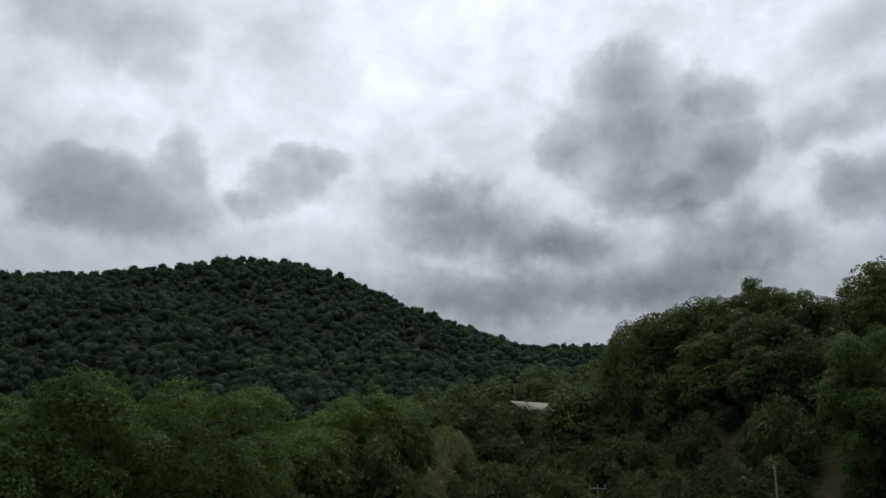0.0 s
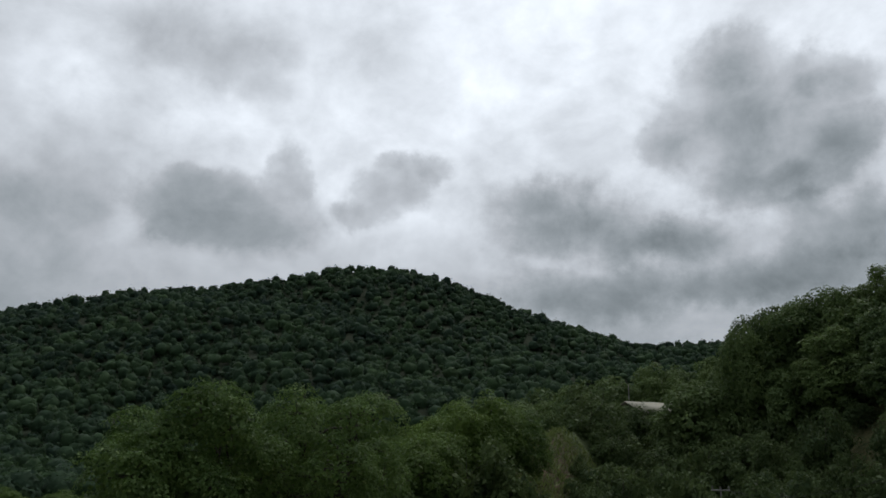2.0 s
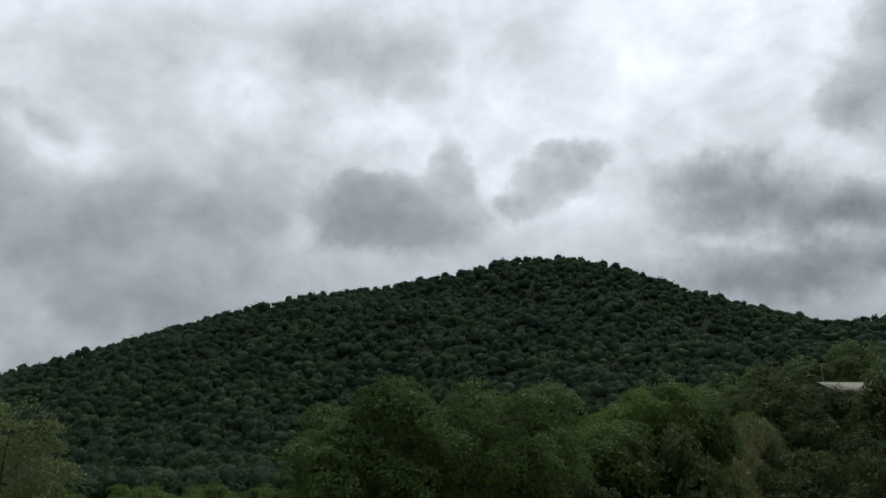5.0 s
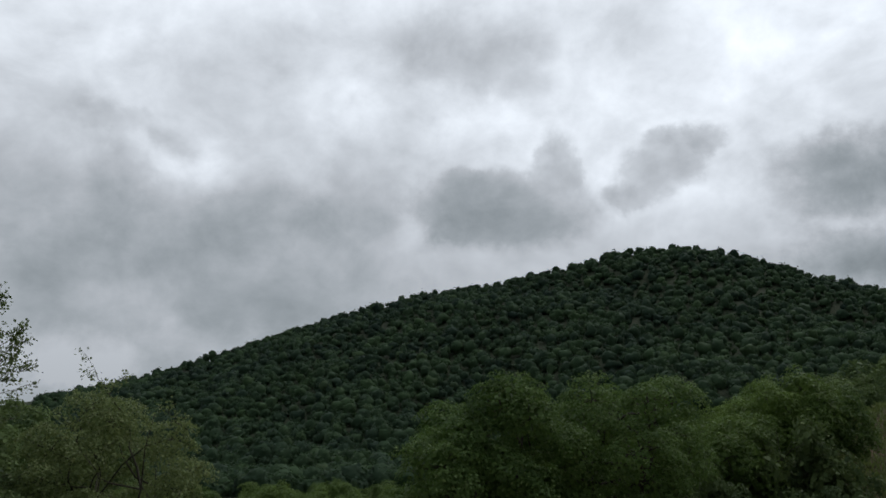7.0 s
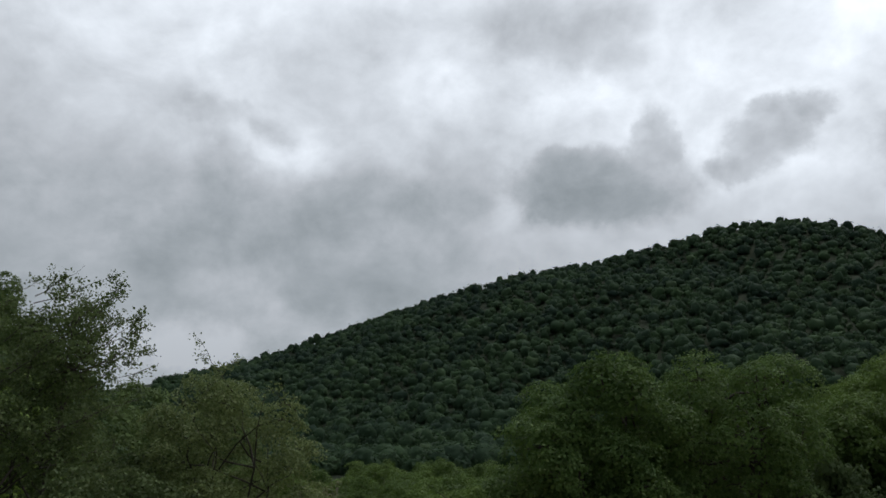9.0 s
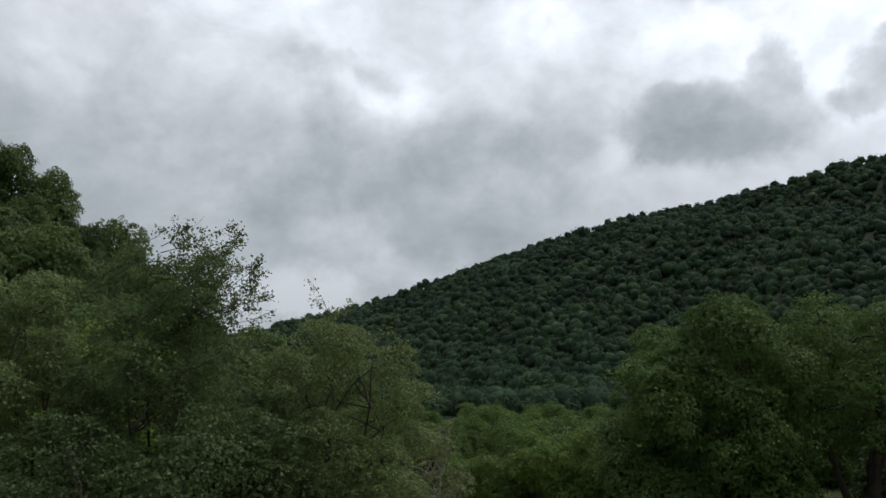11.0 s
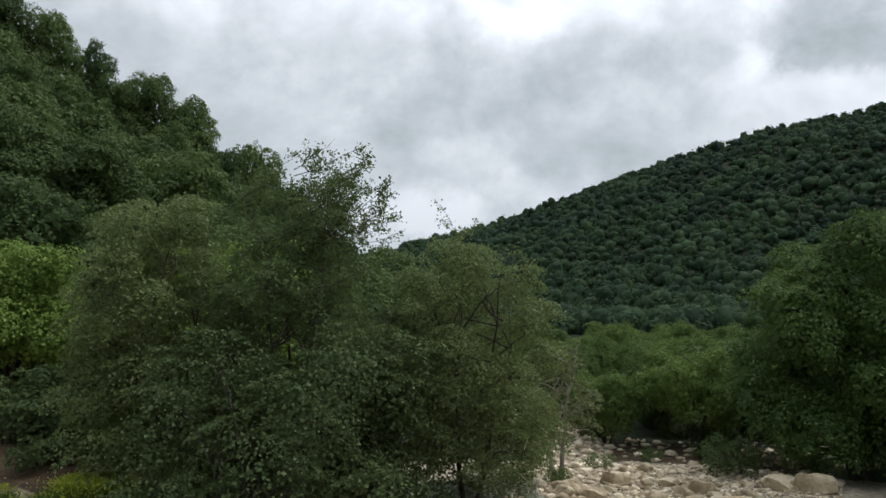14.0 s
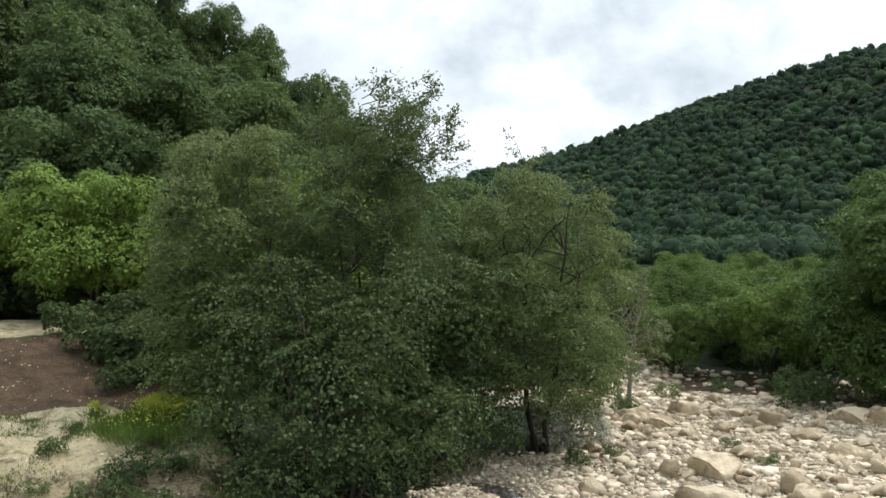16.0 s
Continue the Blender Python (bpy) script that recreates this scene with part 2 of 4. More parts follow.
LEAF_BRIGHT = foliage("bright_leaves", (0.058, 0.115, 0.024), (0.225, 0.32, 0.068), (0.26, 0.34, 0.09), 0.25, 0.6)
LEAF_MID = foliage("walnut_leaves", (0.036, 0.074, 0.022), (0.128, 0.202, 0.052), (0.24, 0.31, 0.13), 0.36, 0.4, gloss=0.12)
LEAF_RIVER = foliage("riverside_leaves", (0.035, 0.07, 0.022), (0.155, 0.232, 0.055), (0.18, 0.24, 0.09), 0.36, 0.4, 0.1, 0.25, 0.65)
LEAF_GREY = foliage("grey_leaves", (0.19, 0.21, 0.15), (0.4, 0.42, 0.33), (0.2, 0.19, 0.13), 0.2, 0.6)
FLOWER = foliage("yellow_flowers", (0.24, 0.32, 0.05), (0.52, 0.54, 0.08), (0.6, 0.5, 0.05), 0.3, 1.0)
LEAF_SAPLING = foliage("sapling_leaves", (0.075, 0.1, 0.04), (0.18, 0.21, 0.09), (0.27, 0.22, 0.14), 0.3, 0.6)
GRASS = foliage("grass_blades", (0.07, 0.1, 0.03), (0.15, 0.19, 0.06), (0.25, 0.23, 0.1), 0.3, 0.8)
BARK = rough_stuff("bark", (0.035, 0.03, 0.025), (0.085, 0.073, 0.06), 3.0)
BARK_PALE = rough_stuff("pale_bark", (0.22, 0.2, 0.17), (0.4, 0.37, 0.32), 4.0)
STONE = rough_stuff("river_stone", (0.5, 0.41, 0.285), (0.86, 0.74, 0.545), 2.2, 0.85, 1.0, (0.34, 0.27, 0.18), 5.0)


def ground_material():
    m, t = material("ground")
    pos = node(t, "ShaderNodeNewGeometry").outputs["Position"]
    big = noise_tex(t, pos, 0.35, 5.0, 0.6).outputs[0]
    mid = noise_tex(t, pos, 2.2, 6.0, 0.65).outputs[0]
    fine = noise_tex(t, pos, 14.0, 5.0, 0.7).outputs[0]
    peb = node(t, "ShaderNodeTexVoronoi", {"Vector": pos, "Scale": 9.0})
    def zone(name):
        return node(t, "ShaderNodeAttribute", attribute_name=name).outputs["Fac"]
    grass = mix_rgb(t, ramp(t, mid, 0.3, 0.7), (0.03, 0.048, 0.016, 1), (0.075, 0.09, 0.034, 1))
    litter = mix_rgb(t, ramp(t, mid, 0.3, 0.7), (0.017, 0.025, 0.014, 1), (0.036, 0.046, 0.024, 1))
    bed = mix_rgb(t, ramp(t, fine, 0.3, 0.7), (0.29, 0.24, 0.165, 1), (0.56, 0.475, 0.345, 1))
    bed = mix_rgb(t, 0.5, bed, mix_rgb(t, 1.0, (0.45, 0.4, 0.33, 1), node(t, "ShaderNodeSeparateColor", {0: peb.outputs["Color"]}).outputs[0], "MULTIPLY"))
    soil = mix_rgb(t, ramp(t, maths(t, "MULTIPLY_ADD", fine, 0.5, maths(t, "MULTIPLY", mid, 0.5)), 0.35, 0.65), (0.038, 0.026, 0.016, 1), (0.115, 0.078, 0.048, 1))
    track = mix_rgb(t, ramp(t, maths(t, "MULTIPLY_ADD", fine, 0.4, maths(t, "MULTIPLY", big, 0.6)), 0.35, 0.65), (0.34, 0.285, 0.17, 1), (0.57, 0.49, 0.315, 1))
    track = mix_rgb(t, ramp(t, mid, 0.5, 0.62, 0, 0.7), track, (0.15, 0.145, 0.06, 1))
    clod = noise_tex(t, pos, 5.0, 6.0, 0.7, 0.4).outputs[0]
    track = mix_rgb(t, ramp(t, clod, 0.52, 0.64, 0, 0.75), track, (0.2, 0.155, 0.105, 1))
    track = mix_rgb(t, ramp(t, fine, 0.58, 0.68, 0, 0.6), track, (0.16, 0.12, 0.08, 1))
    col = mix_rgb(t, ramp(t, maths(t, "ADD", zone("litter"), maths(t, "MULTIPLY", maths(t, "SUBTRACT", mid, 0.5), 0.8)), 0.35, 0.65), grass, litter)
    meadow = mix_rgb(t, ramp(t, mid, 0.3, 0.7), (0.04, 0.048, 0.018, 1), (0.095, 0.086, 0.04, 1))
    for name, c in (("meadow", meadow), ("soil", soil), ("track", track), ("bed", bed)):
        f = ramp(t, maths(t, "ADD", zone(name), maths(t, "MULTIPLY", maths(t, "SUBTRACT", mid, 0.5), 0.9)), 0.35, 0.65)
        col = mix_rgb(t, f, col, c)
    bp = node(t, "ShaderNodeBump", {"Strength": 0.8, "Distance": 0.08, "Height": maths(t, "ADD", fine, mid)})
    finish(t, node(t, "ShaderNodeBsdfPrincipled", {"Base Color": col, "Roughness": 0.95, "Normal": bp.outputs[0], "Specular IOR Level": 0.15}).outputs[0])
    return m


GROUND = ground_material()


# ---- mesh helpers ----
def mesh_of(name, verts, faces, mat):
    """A mesh from numpy vertices (n, 3) and faces, all with the same number of corners."""
    me = bpy.data.meshes.new(name)
    faces = np.asarray(faces, np.int32)
    k = faces.shape[1]
    me.vertices.add(len(verts))
    me.vertices.foreach_set("co", np.asarray(verts, np.float32).ravel())
    me.loops.add(faces.size)
    me.loops.foreach_set("vertex_index", faces.ravel())
    me.polygons.add(len(faces))
    me.polygons.foreach_set("loop_start", np.arange(0, faces.size, k, dtype=np.int32))
    me.materials.append(mat)
    me.update(calc_edges=True)
    me.validate()
    return me


def smooth(me):
    me.polygons.foreach_set("use_smooth", np.ones(len(me.polygons), bool))
    return me


def join(parts):
    """One list of vertices and faces out of several."""
    vs, fs, n = [], [], 0
    for v, f in parts:
        vs.append(v)
        fs.append(np.asarray(f) + n)
        n += len(v)
    return np.concatenate(vs), np.concatenate(fs)


def part(name, me, parent, label="", kind=""):
    ob = new(name, me)
    ob.parent = parent
    return tagged(ob, label, kind=kind)


def polar(a, r, z=0.0):
    a = np.radians(a)
    return np.stack([-np.sin(a) * r, np.cos(a) * r, np.broadcast_to(z, np.shape(r)) * 1.0], -1)


def unit(v):
    return v / (np.linalg.norm(v, axis=-1, keepdims=True) + 1e-9)


def cube_sphere(n):
    """A sphere of 6 n n quads."""
    vs, fs = [], []
    g = np.tan(np.linspace(-1, 1, n + 1) * math.pi / 4)
    for axis in range(3):
        for s in (-1, 1):
            b = len(vs) * (n + 1) ** 2
            u, v = np.meshgrid(g, g, indexing="ij")
            p = np.stack([u, v, np.full_like(u, s)], -1).reshape(-1, 3)
            vs.append(np.roll(p, axis, axis=1))
            for i in range(n):
                for j in range(n):
                    q = [b + i * (n + 1) + j, b + (i + 1) * (n + 1) + j, b + (i + 1) * (n + 1) + j + 1, b + i * (n + 1) + j + 1]
                    fs.append(q if s > 0 else q[::-1])
    v, f = np.concatenate(vs), np.array(fs)
    key, back = np.unique(np.round(unit(v), 5), axis=0, return_inverse=True)
    return key, back.reshape(-1)[f]


def leaves(at, way, size, rng, width=0.55, fold=0.25, face=None):
    """Leaf blades: one folded quad at each place, along its way, turned to face where it should."""
    n = len(at)
    if face is None:
        face = rng.normal(size=(n, 3))
    side = unit(np.cross(unit(way), face))
    up = unit(face)
    way = np.cross(up, side)
    s = (size * rng.uniform(0.65, 1.3, n))[:, None]
    v = np.stack([at, at + (way * 0.5 + side * width * 0.5 + up * fold * 0.5) * s, at + way * s, at + (way * 0.5 - side * width * 0.5 + up * fold * 0.5) * s], 1)
    return v.reshape(-1, 3), np.arange(4 * n).reshape(n, 4)


def tube(path, radii, sides=6):
    path = np.asarray(path, float)
    d = unit(np.gradient(path, axis=0))
    ref = np.where(np.abs(d[:, 2:3]) < 0.9, [[0, 0, 1.0]], [[1.0, 0, 0]])
    a = unit(np.cross(d, ref))
    b = np.cross(d, a)
    th = np.linspace(0, 2 * math.pi, sides, endpoint=False)
    ring = path[:, None] + np.asarray(radii)[:, None, None] * (np.cos(th)[None, :, None] * a[:, None] + np.sin(th)[None, :, None] * b[:, None])
    n = len(path)
    i, j = np.meshgrid(np.arange(n - 1), np.arange(sides), indexing="ij")
    j2 = (j + 1) % sides
    f = np.stack([i * sides + j, i * sides + j2, (i + 1) * sides + j2, (i + 1) * sides + j], -1).reshape(-1, 4)
    return ring.reshape(-1, 3), f


def wobble(a, b, n, amount, rng):
    """A crooked line from a to b."""
    s = np.linspace(0, 1, n)[:, None]
    p = np.asarray(a) * (1 - s) + np.asarray(b) * s
    w = np.cumsum(rng.normal(size=(n, 3)), axis=0) * amount
    w -= w[0] * (1 - s) + w[-1] * s
    return p + w


def sprays_on(rng, centres, radii, tuft, per_tuft, leaf, cover, width, thin=None, flat=0.5, loose=0.3, fold=0.25):
    """Leaves on the heads of a crown in separate domed sprays that lean out and up, with dark gaps between them."""
    at, way, face, tips = [], [], [], []
    for k, (c, r) in enumerate(zip(centres, radii)):
        n = max(6, int(5 * cover * (r / tuft) ** 2 * (1 if thin is None else thin[k])))
        o = unit(rng.normal(size=(n, 3)) + np.array([0, 0, 0.25]))
        t = c + o * r * np.array([1, 1, 0.88]) * np.clip(rng.normal(0.95, 0.1, n), 0.6, 1.25)[:, None]
        gap = np.linalg.norm((t[:, None] - centres[None]) / radii[None, :, None], axis=-1)
        gap[:, k] = 9
        keep = (gap.min(axis=1) > 0.8) & (t[:, 2] > 0.1)
        for i in np.flatnonzero(keep):
            keep[i] = not np.any(np.linalg.norm(t[:i][keep[:i]] - t[i], axis=1) < tuft * 0.72 / math.sqrt(cover))
        t, o = t[keep], o[keep]
        tips.append((c, t))
        m = per_tuft
        axis = np.repeat(unit(o * 0.65 + np.array([0, 0, 0.75]) + rng.normal(size=o.shape) * 0.2), m, axis=0)
        tt = np.repeat(t, m, axis=0)
        size = np.repeat(rng.uniform(0.65, 1.3, len(t)), m)[:, None] * tuft
        u = unit(rng.normal(size=tt.shape) + axis * 0.9)
        up = np.sum(u * axis, axis=1, keepdims=True) * axis
        at.append(tt + (u - up * flat) * size * rng.uniform(0.55, 1.08, (len(tt), 1)))
        face.append(unit(u * 0.7 + axis * 0.5 + rng.normal(size=tt.shape) * loose))
        way.append(unit(u - up) + rng.normal(size=tt.shape) * 0.7)
    return leaves(np.concatenate(at), np.concatenate(way), leaf, rng, width, fold, np.concatenate(face)), tips


def tree_mesh(seed, height, radius, low=0.2, stems=1, heads=16, tuft=0.3, per_tuft=30, leaf=0.11, full=0.5, lean=0.3, girth=0.018, cover=1.1, width=0.55, twigs=9, head=0.42, sprigs=0, peak=0.35, thin_top=1.0, loose=0.35, sway=(0, 0), core=0.0, flat=0.5):
    """Wood and leaves of a broad-leaved tree: crooked stems, limbs to the heads of an uneven crown, twigs and tufts of leaves over each head, sprigs on top."""
    rng = np.random.default_rng(seed)
    wood, ends = [], []
    for s in range(stems):
        a = s * 2.4 + rng.uniform(0, 1.5)
        out = radius * (0.0 if stems == 1 else 0.35) + rng.uniform(0, lean) * radius * 0.5
        h = height * (1 if s == 0 else rng.uniform(0.72, 0.95))
        foot = np.array([math.cos(a), math.sin(a), 0]) * (0 if stems == 1 else 0.08 + 0.03 * stems)
        p = wobble(foot, (math.cos(a) * out, math.sin(a) * out, h * 0.92), 9, 0.035 * height / 3, rng)
        r0 = height * girth / math.sqrt(stems) * 1.2
        wood.append(tube(p, np.linspace(r0, r0 * 0.12, 9) * np.r_[1.35, np.ones(8)], 7))
        ends.append((p, r0))
    centres, radii = [], []
    for k in range(heads):
        s = (k + 0.5 + rng.uniform(-0.4, 0.4)) / heads
        r = radius * head * rng.uniform(0.64, 1.36) * (1 - peak * s)
        z = low * height + r * 0.6 + s * (height * (1 - low) - r * 1.55)
        g = (z / height - full) / (1.08 - full if z / height > full else full + 0.3 - low * 0.3)
        reach = max(0.0, radius * math.sqrt(max(0.02, 1 - g * g)) - r * 0.85) * rng.uniform(0.55, 1.12)
        a = k * 2.39996 + rng.normal() * 0.35
        centres.append((math.cos(a) * reach, math.sin(a) * reach, z))
        radii.append(r)
    centres, radii = np.array(centres), np.array(radii)
    thin = np.where(centres[:, 2] > height * 0.66, thin_top, 1.0)
    (lv, lf), tips = sprays_on(rng, centres, radii, tuft, per_tuft, leaf, cover, width, thin, flat, loose)
    for k, (c, t) in enumerate(tips):
        p, r0 = ends[k % stems]
        i = min(np.searchsorted(p[:, 2], c[2] * 0.72), 8)
        q = wobble(p[i], c, 5, 0.06 * np.linalg.norm(c - p[i]) + 0.01, rng)
        wood.append(tube(q, np.linspace(r0 * 0.4, r0 * 0.14, 5), 5 if twigs else 3))
        for e in t[:: max(1, len(t) // twigs)] if twigs else ():
            wood.append(tube(wobble(c, e, 4, 0.05, rng), [r0 * 0.13, r0 * 0.09, r0 * 0.06, 0.004], 4))
    crown = [(lv, lf)]
    if core:  # larger leaves behind the sprays close the inside of each head
        big = leaf * (1.7 if leaf > 0.1 else 1.25)
        at, out = [], []
        for k, (c, r) in enumerate(zip(centres, radii)):
            o = unit(rng.normal(size=(max(12, int(core * 30 * (0.75 * r / big) ** 2)), 3)))
            p = c + o * r * np.array([1, 1, 0.88]) * rng.uniform(0.6, 0.88, (len(o), 1))
            gap = np.linalg.norm((p[:, None] - centres[None]) / radii[None, :, None], axis=-1)
            gap[:, k] = 9
            keep = (gap.min(axis=1) > 0.62) & (p[:, 2] > 0.05)
            at.append(p[keep])
            out.append(o[keep])
        at, out = np.concatenate(at), np.concatenate(out)
        crown.append(leaves(at, np.cross(out, rng.normal(size=out.shape)) - [0, 0, 0.3], big, rng, 0.75, 0.2, unit(out + [0, 0, 0.25] + rng.normal(size=out.shape) * 0.45)))
    at, way = [], []
    high = np.argsort(centres[:, 2] + 1.3 * centres[:, :2] @ np.array(sway))[::-1]
    for k in range(sprigs):
        b = centres[high[k % max(3, heads // 3)]] + rng.normal(size=3) * 0.3
        d = unit(np.array([rng.normal() * 0.5 + sway[0], rng.normal() * 0.5 + sway[1], rng.uniform(0.35, 0.9)]))
        e = b + d * rng.uniform(0.7, 1.7) * radius * 0.44
        q = wobble(b, e, 6, 0.05, rng)
        wood.append(tube(q, np.linspace(0.014, 0.003, 6), 4))
        for w in range(7):
            x = rng.uniform(0.2, 1.0) * 5
            c = q[int(min(x, 4.99))] * (1 - x % 1) + q[min(int(x) + 1, 5)] * (x % 1)
            f = c + unit(rng.normal(size=3) + d) * rng.uniform(0.12, 0.4)
            wood.append(tube(np.stack([c, (c + f) / 2 + 0.02, f]), [0.008, 0.006, 0.003], 3))
            m = 24
            y = rng.uniform(0.2, 1.1, m)[:, None]
            at.append(c * (1 - y) + f * y + rng.normal(size=(m, 3)) * 0.07)
            way.append(unit(f - c) + rng.normal(size=(m, 3)) * 0.7)
    if sprigs:
        crown.append(leaves(np.concatenate(at), np.concatenate(way), leaf, rng, width))
    return join(wood), join(crown)


def planted(name, label, category, a, r, e, turn, mesh, leaf_mat, bark=None, group=""):
    """A tree at a bearing and distance, grown so that its top stands at that elevation over the eye's level."""
    at = put(a, r, -0.1)
    return tree(name, label, category, at, turn, mesh, leaf_mat, bark, group, (EYE + r * math.tan(radians(e)) - at[2]) / mesh[1][0][:, 2].max())


def tree(name, label, category, at, turn, mesh, leaf_mat, bark=None, group="", scale=1.0):
    base = tagged(new(name), label, category, group)
    base.matrix_world = pose(*at, 0, 0, turn) @ Matrix.Scale(scale, 4)
    part("trunk", smooth(mesh_of("trunk", *mesh[0], bark or BARK)), base)
    part("crown", mesh_of("crown", *mesh[1], leaf_mat), base)
    return base


# ---- the lie of the land ----
def step(a, b, x):
    t = np.clip((x - a) / (b - a), 0, 1)
    return t * t * (3 - 2 * t)


def table(pairs, x):
    p = np.array(pairs, float)
    return np.interp(x, p[:, 0], p[:, 1])


def lumps(x, y, size, seed=0.0):
    """Cheap smooth unevenness, about -1 to 1."""
    x, y = x / size + seed, y / size - seed * 1.7
    return (np.sin(x * 1.3 + 1.7 * np.sin(y * 0.9)) + np.sin(y * 1.7 + 1.3 * np.sin(x * 1.1 + 2)) + np.sin((x + y) * 2.3 + np.sin(x * 2.1 - y))) / 3


# elevation, in degrees, of the wooded skylines by bearing (degrees left of the first view)
FAR_RIDGE = [(-70, 8.5), (-30, 8.0), (-12, 9.1), (-6, 9.1), (-3.5, 9.8), (2.5, 11.75), (7.3, 13.7), (10, 14.45), (15, 14.45), (19.8, 13.3), (24, 12.6), (28.7, 12.05), (34, 10.65), (39.3, 8.95), (42, 7.95), (47.4, 6.15), (52, 5.1), (58, 4.2), (75, 3.5), (110, 4.5)]
LEFT_RIDGE = [(46, -4), (51, -2), (55, -0.5), (59, 2), (62, 4.5), (64, 6), (65.5, 7.5), (67.5, 9), (70.5, 10.5), (73.5, 12.5), (77, 14), (84, 16.5), (100, 18), (130, 18), (160, 6)]
RIGHT_RIDGE = [(-100, 10), (-40, 10), (-29, 9.4), (-25, 7.6), (-21, 8.4), (-16, 7.2), (-12.5, 5.6), (-8, 4.2), (-4.5, 3.6), (0, 3.6), (4, 1.2), (8, -1.5), (13, -5)]
RIGHT_FAR = [(-100, 80), (-29, 80), (-21, 85), (-14, 95), (-9, 105), (-5, 92), (0, 64), (5, 50), (13, 42)]


def channel(x, y):
    """How deep in the small stream's channel a place is, 0 to 1."""
    mid = 17.6 + 0.5 * np.sin(np.degrees(np.arctan2(-x, y)) * 0.5)
    a = np.degrees(np.arctan2(-x, y))
    return np.exp(-((np.hypot(x, y) - mid) / 0.55) ** 2) * step(48, 50.5, a) * (1 - step(66, 70, a))


def land(x, y):
    x, y = np.asarray(x, float), np.asarray(y, float)
    r = np.hypot(x, y) + 1e-6
    a = np.degrees(np.arctan2(-x, y))
    rough = 0.10 * lumps(x, y, 2.1) + 0.05 * lumps(x, y, 0.7, 3)
    flat = rough * step(6, 14, r) + 0.02 * np.maximum(r - 30, 0)
    # the bank that the camera stands on
    flat = flat + 3.35 * (1 - step(5, 13, r))
    flat = flat - 0.28 * channel(x, y)
    # left: a pale track on a low bank and a raw soil slope up to a second track
    side = step(67.3, 71, a) * (1 - step(125, 150, a))
    flat = flat + side * (0.85 * step(15.5, 19, r) + 1.25 * step(22.5, 29, r))
    flat = flat + side * step(14, 17, r) * (1 - step(30, 33, r)) * (0.10 * lumps(x, y, 0.9, 7) + 0.06 * lumps(x, y, 0.33, 9)) - side * 0.25 * step(16.8, 16.2, r + 0.5 * lumps(x, y, 0.8, 2)) * step(14.5, 15.5, r)
    # far hill
    rr = 450 + 60 * step(30, 55, a)
    zr = EYE + rr * np.tan(np.radians(table(FAR_RIDGE, a))) - 2.0
    s = np.clip((r - 165) / (rr - 165), 0, 1)
    far = -4 + (zr + 4) * (0.35 * s + 0.65 * s ** 1.25) - 0.25 * np.maximum(r - rr, 0)
    far = far + 5 * lumps(x, y, 48, 1) * step(0, 0.2, s) * (1 - step(0.8, 1, s)) + 2 * lumps(x, y, 17, 5) * step(0, 0.2, s)* (1 - step(0.8, 1, s))
    # left hill
    rl = 118 + 60 * (1 - step(52, 64, a))
    zl = EYE + rl * np.tan(np.radians(table(LEFT_RIDGE, a)))
    s = np.clip((r - 30) / (rl - 30), 0, 1)
    left = (zl + 3) * s - 3 + 1.6 * lumps(x, y, 14, 2) * s * (1 - s) * 2 - 0.5 * np.maximum(r - rl, 0)
    left = np.where(a > 44, left, -50) - 60 * step(120, 165, a) - 50 * step(53, 45, a)
    # spur and hill on the other side
    rc = table(RIGHT_FAR, a)
    zc = EYE + rc * np.tan(np.radians(table(RIGHT_RIDGE, a)))
    s = np.clip((r - 0.62 * rc) / (0.38 * rc), 0, 1)
    right = -3 + (zc + 3) * s ** 0.85 + 0.8 * lumps(x, y, 9, 4) * s * (1 - s) * 3
    right = right - 0.12 * np.maximum(r - rc - 10, 0)
    right = np.where((a < 14) & (a > -101), right, -50) - 60 * step(-80, -101, a)
    z = flat
    for h in (far, left, right):
        d = np.clip((h - z) / 0.7, -30, 30)
        z = np.where(d > 25, h, z + 0.7 * np.log1p(np.exp(d)))
    return z - 2.5 * step(600, 1500, r) * np.maximum(r - 600, 0) / 100


